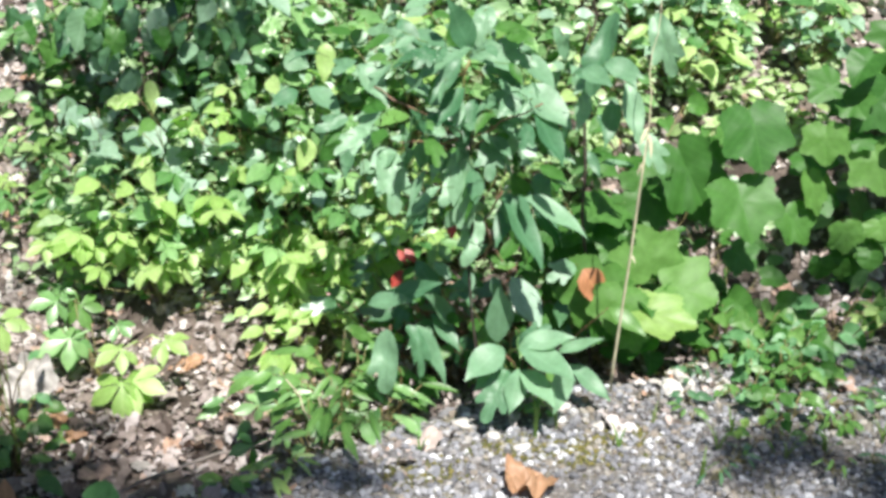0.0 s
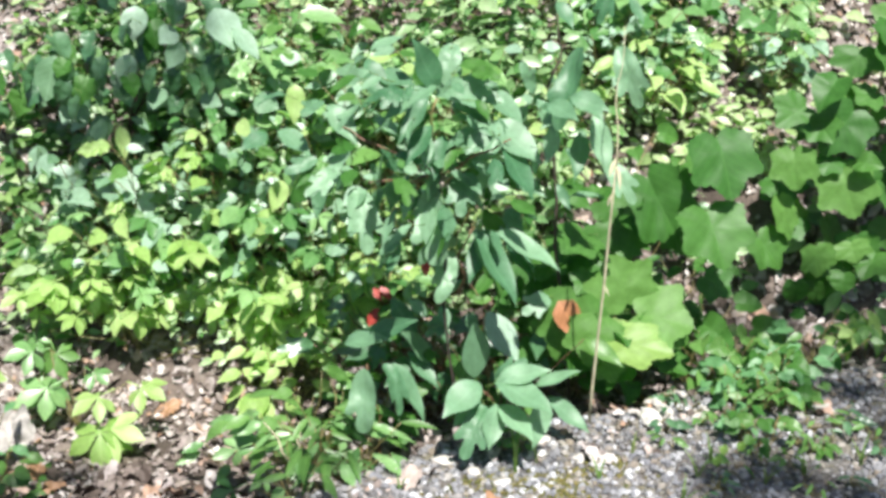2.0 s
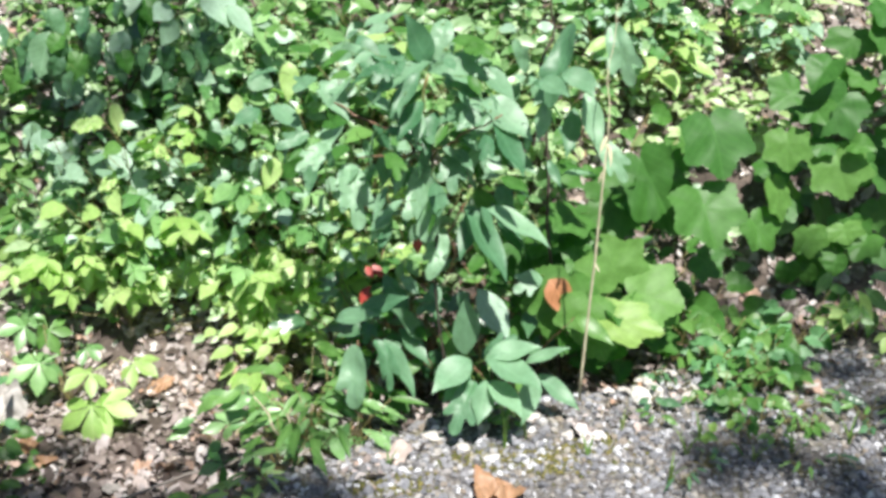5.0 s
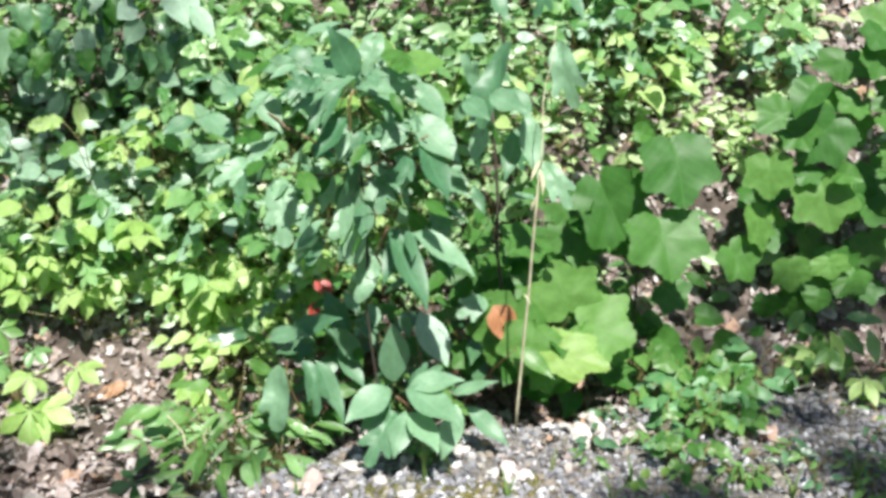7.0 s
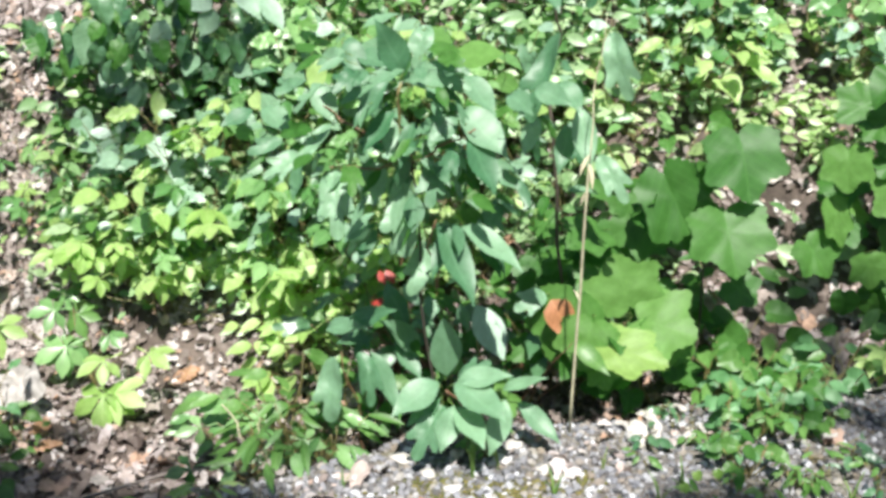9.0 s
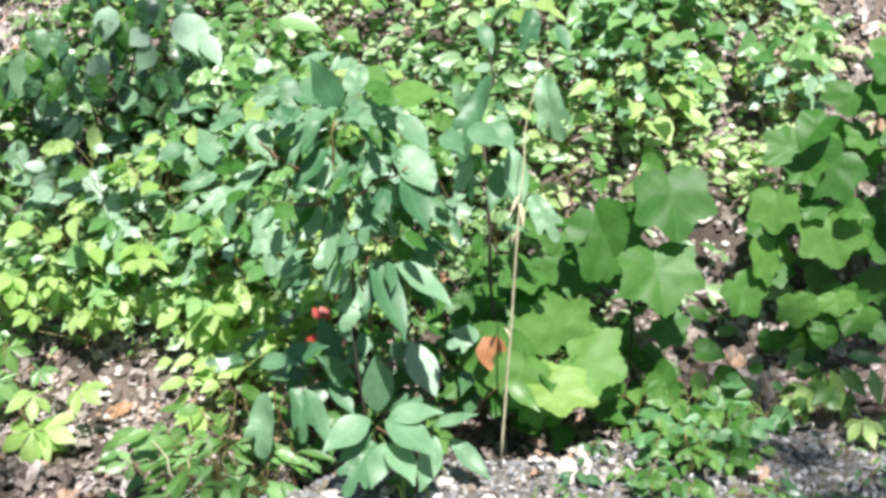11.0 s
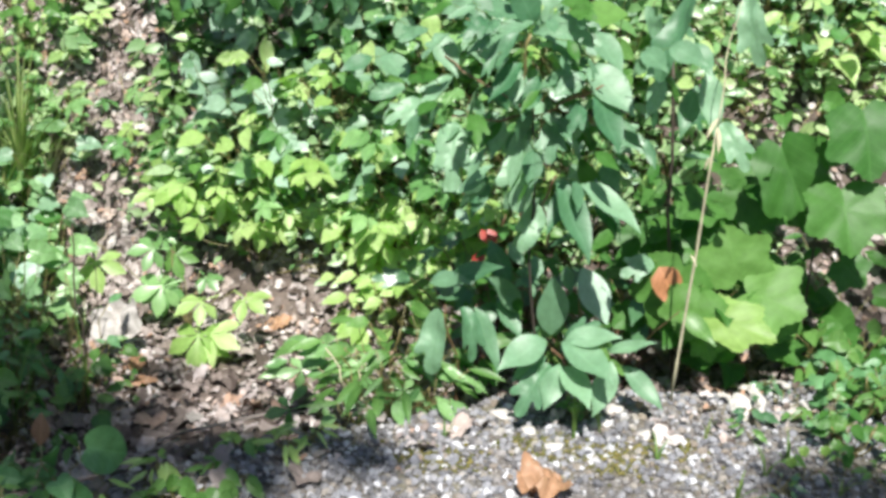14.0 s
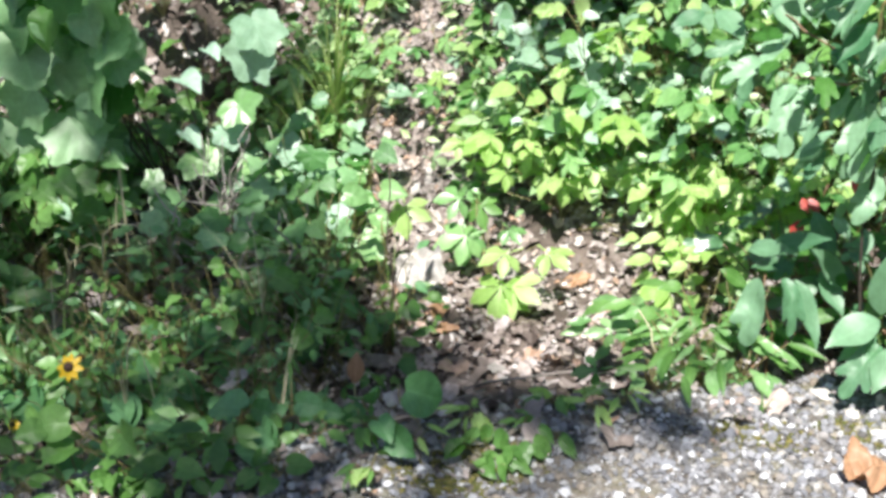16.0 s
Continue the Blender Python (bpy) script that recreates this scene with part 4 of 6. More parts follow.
# taller sprigs in front, some with leaves paled for sheen and turned to glare
for k in range(64):
    x, y = rng.uniform(-1.12, 0.10), rng.uniform(3.52, 3.80)
    shiny = k % 5 in (0, 2)
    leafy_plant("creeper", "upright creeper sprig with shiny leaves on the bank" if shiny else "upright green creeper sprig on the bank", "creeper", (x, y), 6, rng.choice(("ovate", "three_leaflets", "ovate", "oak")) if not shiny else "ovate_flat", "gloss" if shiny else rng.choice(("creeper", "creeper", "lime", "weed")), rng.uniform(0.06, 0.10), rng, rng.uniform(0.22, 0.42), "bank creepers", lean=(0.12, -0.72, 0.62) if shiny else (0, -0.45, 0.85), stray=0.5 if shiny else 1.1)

# ---- shiny-leaved bush over the bank foot ----
glossy = thing("glossy_bush", (-0.85, 3.80, 0.0), "bush with shiny pointed leaves, coloured paler for their white sheen", "shrub")
GLOSSY_STEMS = ((-1.138, 3.66, 0.195), (-0.956, 3.66, 0.212), (-0.833, 3.66, 0.135), (-0.932, 3.7, 0.326), (-0.64, 3.66, 0.358), (-0.494, 3.5, 0.178), (-0.592, 3.5, -0.073))
for k, q in enumerate(GLOSSY_STEMS):
    stem(glossy, (-0.85, 3.80, ground_z(-0.85, 3.80)), q, 0.004, 0.002, "bark", seed=65 + k, n=6)
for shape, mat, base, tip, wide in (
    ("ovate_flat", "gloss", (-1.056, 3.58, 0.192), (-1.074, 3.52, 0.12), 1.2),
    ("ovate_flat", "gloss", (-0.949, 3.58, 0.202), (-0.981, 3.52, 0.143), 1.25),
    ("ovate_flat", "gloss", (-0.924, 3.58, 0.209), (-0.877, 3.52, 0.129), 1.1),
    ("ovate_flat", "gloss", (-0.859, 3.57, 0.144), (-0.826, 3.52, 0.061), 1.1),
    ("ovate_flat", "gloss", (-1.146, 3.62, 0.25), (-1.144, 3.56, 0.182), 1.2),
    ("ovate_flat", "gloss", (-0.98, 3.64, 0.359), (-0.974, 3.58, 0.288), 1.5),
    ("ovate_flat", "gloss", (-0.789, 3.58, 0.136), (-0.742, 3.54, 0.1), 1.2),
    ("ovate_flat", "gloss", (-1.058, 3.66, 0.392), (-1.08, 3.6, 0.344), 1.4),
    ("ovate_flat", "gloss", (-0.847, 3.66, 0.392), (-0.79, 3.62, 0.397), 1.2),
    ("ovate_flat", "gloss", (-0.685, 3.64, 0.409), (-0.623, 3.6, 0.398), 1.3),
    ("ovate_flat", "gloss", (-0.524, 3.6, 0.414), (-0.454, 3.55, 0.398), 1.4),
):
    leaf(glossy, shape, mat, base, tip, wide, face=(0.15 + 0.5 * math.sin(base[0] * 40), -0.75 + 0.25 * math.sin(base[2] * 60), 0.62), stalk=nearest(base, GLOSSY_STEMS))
for shape, mat, base, tip, wide in (
    ("ovate", "lime", (-0.762, 3.54, 0.192), (-0.833, 3.5, 0.247), 0.9),
    ("ovate", "lime", (-0.929, 3.64, 0.326), (-0.902, 3.58, 0.247), 0.8),
    ("ovate", "lime", (-0.44, 3.42, 0.22), (-0.459, 3.36, 0.148), 1.1),
    ("ovate", "lime", (-0.474, 3.42, 0.138), (-0.536, 3.34, 0.028), 0.75),
    ("ovate", "lime", (-0.472, 3.42, 0.063), (-0.485, 3.4, 0.127), 1),
    ("ovate", "lime", (-0.532, 3.4, -0.013), (-0.587, 3.36, -0.059), 1),
    ("ovate", "creeper", (-0.595, 3.5, 0.235), (-0.649, 3.46, 0.29), 1),
    ("ovate_flat", "gloss", (-0.563, 3.5, 0.369), (-0.498, 3.44, 0.309), 1.1),
    ("ovate", "lime", (-0.397, 3.5, 0.477), (-0.396, 3.44, 0.381), 0.9),
    ("ovate", "creeper", (-0.976, 3.55, 0.012), (-0.887, 3.5, -0.016), 0.9),
    ("ovate", "creeper", (-1.154, 3.52, -0.024), (-1.203, 3.48, -0.061), 1),
):
    leaf(glossy, shape, mat, base, tip, wide, stalk=nearest(base, GLOSSY_STEMS))

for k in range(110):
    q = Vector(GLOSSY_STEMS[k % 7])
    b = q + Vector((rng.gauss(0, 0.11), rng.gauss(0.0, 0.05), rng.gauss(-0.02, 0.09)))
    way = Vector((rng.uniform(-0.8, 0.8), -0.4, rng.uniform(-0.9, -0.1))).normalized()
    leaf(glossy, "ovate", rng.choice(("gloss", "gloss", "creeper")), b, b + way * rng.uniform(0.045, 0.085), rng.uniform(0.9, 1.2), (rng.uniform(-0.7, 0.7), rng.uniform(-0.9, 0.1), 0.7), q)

# ---- shrub with heart-shaped leaves ----
shrub = thing("redbud_shrub", (-1.0, 3.85, 0.25), "dark green shrub with glossy heart-shaped leaves on the bank", "shrub")
for k in range(12):
    a = k * 0.7
    end = Vector((-0.98 + 0.26 * math.cos(a), 3.74 + 0.13 * math.sin(a), 0.30 + 0.035 * k))
    stem(shrub, (-1.0, 3.85, 0.15), end, 0.004, 0.002, "bark", seed=60 + k, n=5)
    for j in range(9):
        b = end + Vector((rng.uniform(-0.14, 0.14), rng.uniform(-0.1, 0.1), rng.uniform(-0.10, 0.12)))
        t = b + Vector((rng.uniform(-0.6, 0.6), -0.45 + rng.uniform(-0.3, 0.3), -0.6)).normalized() * rng.uniform(0.06, 0.10)
        leaf(shrub, "heart", rng.choice(("heart", "heart", "sycamore")), b, t, 1.0, (rng.uniform(-0.6, 0.6), rng.uniform(-0.5, 0.3), 0.9), stalk=end)
for base, tip, wide in (
    ((-1.088, 3.62, 0.54), (-1.111, 3.56, 0.419), 1.2),
    ((-0.856, 3.66, 0.674), (-0.86, 3.6, 0.588), 1.3),
    ((-0.748, 3.66, 0.608), (-0.781, 3.6, 0.579), 1.5),
    ((-0.929, 3.64, 0.449), (-0.872, 3.58, 0.404), 1.2),
    ((-0.799, 3.64, 0.439), (-0.816, 3.58, 0.395), 1.5),
    ((-0.975, 3.62, 0.353), (-0.98, 3.56, 0.293), 1.2),
    ((-0.623, 3.6, 0.674), (-0.558, 3.54, 0.572), 1.4),
    ((-0.568, 3.58, 0.621), (-0.494, 3.52, 0.552), 0.9),
    ((-0.88, 3.64, 0.539), (-0.904, 3.6, 0.457), 1.2),
    ((-0.735, 3.66, 0.567), (-0.763, 3.6, 0.505), 1.2),
    ((-1.035, 3.62, 0.404), (-1.015, 3.58, 0.347), 1.1),
):
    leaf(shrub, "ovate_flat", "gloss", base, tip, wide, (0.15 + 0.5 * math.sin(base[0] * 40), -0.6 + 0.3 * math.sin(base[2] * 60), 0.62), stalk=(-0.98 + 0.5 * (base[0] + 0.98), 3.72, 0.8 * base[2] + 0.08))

# ---- ground cover too small to count ----
rows = []
rng = random.Random(9)
for k in range(16500):
    x = rng.uniform(-3.4, 2.1)
    y = 3.40 + abs(rng.gauss(0, 0.5)) if rng.random() < 0.75 else rng.uniform(3.4, 5.0)
    dens = 0.5 + 0.9 * noise.noise(Vector((x * 2.6, y * 2.6, 4.2))) + 0.7 * noise.noise(Vector((x * 7, y * 7, 1.2)))
    clump = 1.0 + 0.9 * noise.noise(Vector((x * 4.1, y * 4.1, 9.2)))
    if -1.25 < x < 0.4 and y > 3.5:
        dens += 0.5
    elif y < 3.5:
        dens -= 0.25
    if x < -1.15 and y > 3.5:
        dens *= 0.55
    elif x > 0.4:
        dens *= 0.55
    if rng.random() > dens or (bare(x, y) and rng.random() < 0.9):
        continue
    z = ground_z(x, y) + rng.uniform(0.01, 0.30 if -1.25 < x < 0.4 else 0.07 if x > 0.4 else 0.13)
    a = rng.uniform(0, 6.28)
    d = Vector((math.cos(a), math.sin(a) - 0.4, rng.uniform(-0.4, 0.3))).normalized()
    b = Vector((x, y - 0.05, z))
    m = leaf_pose(b, b + d * rng.uniform(0.022, 0.078) * clump * (1.0 if k % 3 else 1.25), (rng.uniform(-0.9, 0.9), -0.6 + rng.uniform(-0.8, 0.7), 0.75))
    rows.append(placed(SHAPES["ovate_thin" if k % 3 else "three_leaflets"], m))
joined("ground_cover", rows, "dense small green leaves of low plants covering the bank", "ground cover", MAT["cover"])

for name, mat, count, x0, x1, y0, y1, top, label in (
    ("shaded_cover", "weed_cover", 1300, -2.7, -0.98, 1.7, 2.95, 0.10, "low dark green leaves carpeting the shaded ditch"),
    ("pale_cover", "pale_cover", 6200, 0.25, 1.9, 3.72, 4.8, 0.06, "small leaves high on the bank, coloured pale to look sunlit"),
    ("path_cover", "pale_cover", 1000, -2.4, -1.25, 3.05, 3.75, 0.16, "leaves beside the litter path, coloured pale to look sunlit"),
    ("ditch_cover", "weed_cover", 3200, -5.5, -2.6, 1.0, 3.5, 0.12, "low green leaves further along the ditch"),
    # dark leaves laid here in place of the shrub's own shade
    ("shrub_cover", "weed_cover", 1100, -1.3, -0.6, 3.6, 4.2, 0.16, "dark green leaves that stand in for shade under the shrub"),
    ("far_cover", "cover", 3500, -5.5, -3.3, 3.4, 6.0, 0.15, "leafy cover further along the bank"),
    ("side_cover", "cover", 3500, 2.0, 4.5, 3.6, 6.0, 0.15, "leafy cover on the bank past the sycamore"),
    ("bright_cover", "pale_cover", 2100, -1.9, -0.2, 3.6, 4.7, 0.20, "leaves among the bank creepers, coloured pale to look sunlit"),
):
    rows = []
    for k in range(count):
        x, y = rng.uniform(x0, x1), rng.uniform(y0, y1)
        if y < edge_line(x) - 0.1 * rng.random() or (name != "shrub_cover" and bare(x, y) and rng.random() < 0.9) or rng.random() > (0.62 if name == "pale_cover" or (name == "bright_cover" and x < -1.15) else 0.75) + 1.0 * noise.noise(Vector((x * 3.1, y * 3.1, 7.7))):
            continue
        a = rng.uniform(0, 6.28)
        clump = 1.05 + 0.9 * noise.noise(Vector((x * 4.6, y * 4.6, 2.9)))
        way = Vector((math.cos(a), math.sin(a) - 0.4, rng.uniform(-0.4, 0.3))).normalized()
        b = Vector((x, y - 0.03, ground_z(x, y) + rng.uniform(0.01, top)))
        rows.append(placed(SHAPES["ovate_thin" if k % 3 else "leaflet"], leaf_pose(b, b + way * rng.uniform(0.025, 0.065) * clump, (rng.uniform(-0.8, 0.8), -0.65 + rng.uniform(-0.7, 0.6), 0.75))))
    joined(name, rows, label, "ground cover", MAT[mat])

# ---- leaf litter ----
rows = []
for k in range(48000):
    x, y = rng.uniform(-3.2, 2.0), rng.uniform(1.5, 4.9)
    d = y - edge_line(x)
    on_edge = -1.25 < x < -0.5 and d > -0.24 + 0.1 * noise.noise(Vector((x * 6, y * 6, 3.3))) and rng.random() < 0.3
    strewn = -0.6 < x < 1.3 and d > -0.16 + 0.12 * noise.noise(Vector((x * 7, y * 7, 1.3))) and rng.random() < 0.16
    if (d < 0.12 or (d < 0.3 and rng.random() > 0.5)) and not on_edge and not strewn:
        continue
    if -1.05 < x < 0.45 and y > 3.5 and rng.random() < 0.75:
        continue
    big = k % 3 == 0
    if dark_soil(x, y) and rng.random() < 0.93:
        continue
    if math.hypot(x - HOLE[0], y - HOLE[1]) < 0.07 or (x < -1.0 and d < 0.9 and rng.random() < 0.2):
        continue
    s = rng.uniform(0.025, 0.065) if big else rng.uniform(0.012, 0.032)
    a = rng.uniform(0, 6.28)
    slope = (ground_z(x, y + 0.05) - ground_z(x, y - 0.05)) / 0.1
    b = Vector((x, y, ground_z(x, y) + rng.uniform(0.0, 0.02)))
    way = Vector((math.cos(a), math.sin(a), slope * math.sin(a) + rng.uniform(-0.35, 0.45))).normalized()
    m = leaf_pose(b, b + way * s, (rng.uniform(-0.6, 0.6), -slope + rng.uniform(-0.6, 0.6), 1), rng.uniform(0.8, 1.3))
    rows.append(placed(SHAPES[rng.choice(("litter_a", "litter_b", "litter_c"))] if big else SHAPES["scrap"], m))
for k in range(5200):
    x, y = rng.uniform(-1.75, -1.1), rng.uniform(3.05, 4.4)
    a = rng.uniform(0, 6.28)
    slope = (ground_z(x, y + 0.05) - ground_z(x, y - 0.05)) / 0.1
    b = Vector((x, y, ground_z(x, y) + rng.uniform(0.004, 0.025)))
    way = Vector((math.cos(a), math.sin(a), slope * math.sin(a) + rng.uniform(-0.35, 0.45))).normalized()
    rows.append(placed(SHAPES[("litter_a", "litter_b", "scrap")[k % 3]], leaf_pose(b, b + way * rng.uniform(0.02, 0.06), (rng.uniform(-0.6, 0.6), -slope + rng.uniform(-0.6, 0.6), 1), rng.uniform(0.8, 1.3))))
joined("leaf_litter", rows, "pale brown dry leaf litter on the ditch floor", "leaf litter", MAT["litter"])

rows = []
for k in range(11000):
    x = rng.uniform(-5.8, -3.1) if k % 3 else rng.uniform(1.9, 4.6)
    y = rng.uniform(-0.5, 5.5)
    if y - max(edge_line(x), 0.2) < 0.12:
        continue
    a = rng.uniform(0, 6.28)
    b = Vector((x, y, ground_z(x, y) + rng.uniform(0.0, 0.015)))
    slope = (ground_z(x, y + 0.05) - ground_z(x, y - 0.05)) / 0.1
    way = Vector((math.cos(a), math.sin(a), slope * math.sin(a) + rng.uniform(-0.3, 0.4))).normalized()
    rows.append(placed(SHAPES["litter_a" if k % 2 else "scrap"], leaf_pose(b, b + way * rng.uniform(0.03, 0.09), (rng.uniform(-0.6, 0.6), -slope + rng.uniform(-0.6, 0.6), 1), 1.1)))
joined("far_litter", rows, "dry leaf litter further along the ditch", "leaf litter", MAT["litter"])


def dry_leaf(x, y, size, label, shape="oak", mat="dry", lift=0.012):
    a = rng.uniform(0, 6.28)
    slope = (ground_z(x, y + 0.05) - ground_z(x, y - 0.05)) / 0.1
    way = Vector((math.cos(a), math.sin(a), slope * math.sin(a) + rng.uniform(-0.05, 0.2))).normalized()
    ob = new("dry_leaf", leaf_mesh(shape, mat))
    b = Vector((x, y, ground_z(x, y) + lift)) - way * size / 2
    ob.matrix_basis = leaf_pose(b, b + way * size, (rng.uniform(-0.3, 0.3), -slope + rng.uniform(-0.4, 0.1), 1))
    return tagged(ob, label, "dry leaf", "dry leaves")


ob = new("dry_leaf", leaf_mesh("tan", "tan_leaf"))
ob.matrix_basis = leaf_pose((0.160, 2.350, -0.198), (0.066, 2.290, -0.182), (0.1, -0.02, 1), 0.85)
tagged(ob, "curled orange-tan dead leaf lying on the gravel", "dry leaf", "dry leaves")
dry_leaf(-0.70, 3.40, 0.10, "pale tan dead leaf on the litter")
for x, y, size in ((0.551, 2.936, 0.07), (0.528, 2.846, 0.055), (0.60, 2.90, 0.05), (0.47, 2.80, 0.04)):
    dry_leaf(x, y, size, "pale pinkish crumpled dead leaf beside a white stone", "oak2", "cream_dry", 0.012)
for (x, y), size, mat in (((-0.773, 3.613), 0.11, "pale_dry"), ((-0.788, 3.298), 0.09, "tan_leaf"), ((-0.664, 3.534), 0.10, "pale_dry"), ((-0.787, 2.921), 0.09, "dry"), ((-0.869, 2.86), 0.10, "dry"), ((-0.801, 2.712), 0.07, "pale_dry")):
    dry_leaf(x, y, size, "large pale dead leaf curled on the litter", rng.choice(("oak", "oak2")), mat, 0.02)
dry_leaf(-1.02, 2.86, 0.09, "orange-brown curled dead leaf on the litter", "oak2", "tan_leaf")
for k in range(70):
    x = rng.uniform(-1.5, 1.4)
    y = edge_line(x) + rng.uniform(0.25, 1.1)
    dry_leaf(x, y, rng.uniform(0.05, 0.10), "curled pale brown dead leaf on the ditch floor", rng.choice(("oak", "oak2", "oval")))

# ---- gravel ----
STONES = [stone_shape(k, 0.55 + 0.06 * k) for k in range(7)]
rows = []
near_stones = []
for k in range(60000):
    x, y = rng.uniform(-1.5, 1.7), rng.uniform(1.35, 3.05)
    d = y - edge_line(x)
    if d > 0.04 + 0.05 * rng.random():
        continue
    if noise.noise(Vector((x * 5, y * 5, 8.8))) > 0.35 and rng.random() < 0.6:
        continue
    s = 0.0055 + 0.023 * rng.random() ** 3.2
    m = Matrix.Translation((x, y, ground_z(x, y) + s * 0.22)) @ spin(rng) @ Matrix.Diagonal((s, s * rng.uniform(0.6, 1), s * 0.8, 1))
    if len(near_stones) < 300 and s > 0.0165 and -0.2 < x < 1.0 and y > 2.2:
        near_stones.append((k % 7, m))
    else:
        rows.append(placed(STONES[k % 7], m))
joined("gravel", rows, "loose grey and white crushed gravel on the shoulder", "gravel", MAT["stones"], False)
rows = []
for k in range(15000):
    x, y = rng.uniform(-3.2, 3.6), rng.uniform(-1.0, 3.2)
    if y > edge_line(x) or (-1.5 < x < 1.7 and y > 1.35) or math.hypot(x, y) < 0.2:
        continue
    s = 0.008 + 0.024 * rng.random() ** 3
    rows.append(placed(STONES[k % 7], Matrix.Translation((x, y, ground_z(x, y) + s * 0.22)) @ spin(rng) @ Matrix.Diagonal((s, s * 0.8, s * 0.8, 1))))
joined("shoulder_gravel", rows, "loose grey crushed gravel along the shoulder", "gravel", MAT["stones"], False)
stone_meshes = [mesh_of("stone", *s, MAT["stone"], False) for s in STONES]
for kind_index, m in near_stones:
    part("stone", stone_meshes[kind_index], ground, "", m)
for x, y, wide, high in (
    (0.505, 2.770, 0.088, 0.030),
    (0.545, 2.79, 0.06, 0.035),
    (0.619, 2.80, 0.05, 0.022),
    (0.66, 2.83, 0.045, 0.02),
    (0.563, 2.90, 0.04, 0.018),
    (0.639, 2.797, 0.03, 0.02),
    (0.498, 2.698, 0.03, 0.02),
    (0.11, 2.495, 0.04, 0.02), (0.223, 2.694, 0.045, 0.02), (-0.02, 2.60, 0.05, 0.02), (0.78, 3.26, 0.06, 0.02), (0.70, 3.22, 0.05, 0.02), (0.2, 2.62, 0.045, 0.025),
    (0.30, 2.60, 0.04, 0.02), (0.05, 2.55, 0.045, 0.02), (-0.1, 2.50, 0.03, 0.02),
):
    size = (wide, wide * 0.62, high)
    ob = new("white_stone", rough_rock("white_stone", size, x * 9, "white_stone", 3, 0.6))
    ob.matrix_basis = Matrix.Translation((x, y, ground_z(x, y) + size[2] * 0.38)) @ Matrix.Rotation(x * 3, 4, 'Z')
    tagged(ob, "chalk-white angular stone at the gravel edge", "stone", "white stones")

dry_leaf(-1.074, 2.965, 0.10, "orange-brown curled dead leaf on the litter", "oak2", "tan_leaf", 0.02)

# ---- shaded weeds in the ditch ----
rng = random.Random(21)
for k in range(26):
    x = rng.uniform(-2.5, -1.05)
    y = rng.uniform(max(1.72, edge_line(x) - 0.12), 2.85)
    if x > -1.15 and y < 2.1:
        continue
    shape, size = rng.choice((("heart", 0.07), ("heart", 0.05), ("oval", 0.10), ("oval", 0.06), ("lance", 0.12), ("oval", 0.13), ("three_leaflets", 0.09)))
    leafy_plant("weed", "green broad-leaved weed in the shade of the ditch", "weed", (x, y), rng.randint(4, 7), shape, "weed", size, rng, rng.uniform(0.10, 0.26), "shaded weeds")
for x, y, shape, size in (
    (-1.566, 2.189, "oval", 0.16),
    (-1.498, 2.249, "oval", 0.13),
    (-1.522, 2.327, "heart", 0.1),
    (-1.667, 2.385, "oval", 0.1),
    (-1.396, 2.24, "oval", 0.12),
    (-1.09, 2.299, "heart", 0.09),
    (-1.399, 2.004, "lance", 0.12),
    (-1.257, 1.865, "lance", 0.1),
    (-1.226, 1.879, "lance", 0.09),
    (-1.283, 2.058, "lance", 0.09),
    (-1.338, 1.806, "oval", 0.11),
    (-1.038, 1.945, "heart", 0.08),
):
    leafy_plant("weed", "broad-leaved dark green weed in the shaded ditch", "weed", (x, y + 0.04), 4, shape, "shade_weed", size, rng, 0.12, "shaded weeds")
for x, y, shape, size in (
    (-0.972, 2.153, "oval", 0.1),
    (-0.996, 2.007, "heart", 0.07),
    (-0.812, 2.028, "heart", 0.09),
    (-1.263, 2.573, "oval", 0.09),
    (-1.764, 2.069, "heart", 0.09),
    (-1.324, 2.419, "heart", 0.08),
    (-1.918, 2.474, "oval", 0.1),
    (-1.885, 2.284, "heart", 0.09),
    (-1.507, 2.739, "heart", 0.1),
    (-1.192, 2.606, "heart", 0.08),
    (-1.261, 2.892, "heart", 0.08),
    (-1.182, 2.367, "oval", 0.08),
    (-1.5, 2.563, "heart", 0.09),
    (-1.122, 1.949, "oval", 0.08),
    (-1.457, 1.794, "heart", 0.07),
):
    leafy_plant("weed", "broad-leaved dark green weed in the shaded ditch", "weed", (x, y + 0.04), 4, shape, "shade_weed", size, rng, 0.12, "shaded weeds")
for k in range(26):
    x = rng.uniform(-1.35, -0.45)
    y = edge_line(x) + rng.uniform(-0.16, 0.03)
    leafy_plant("weed", "low green weed at the gravel edge", "weed", (x, y), 5, rng.choice(("oval", "lance", "heart")), "weed", 0.05, rng, 0.06, "edge weeds")

for k in range(34):
    x, y = rng.uniform(-2.95, -2.25), rng.uniform(2.75, 3.05)
    leafy_plant("weed", "tall dark green weed under the vine", "weed", (x, y), 7, rng.choice(("heart", "oval", "syc")), "weed", 0.085, rng, rng.uniform(0.18, 0.4), "shaded weeds")

for k in range(64):
    x = rng.uniform(-2.15, -1.1)
    leafy_plant("weed", "small-leaved green weed among dry stalks in the ditch", "weed", (x, rng.uniform(max(2.05, edge_line(x) + 0.1), 3.0)), 7, rng.choice(("oval", "ovate", "lance", "three_leaflets")), rng.choice(("shade_weed", "weed", "creeper")), rng.uniform(0.035, 0.065), rng, rng.uniform(0.12, 0.3), "shaded weeds")

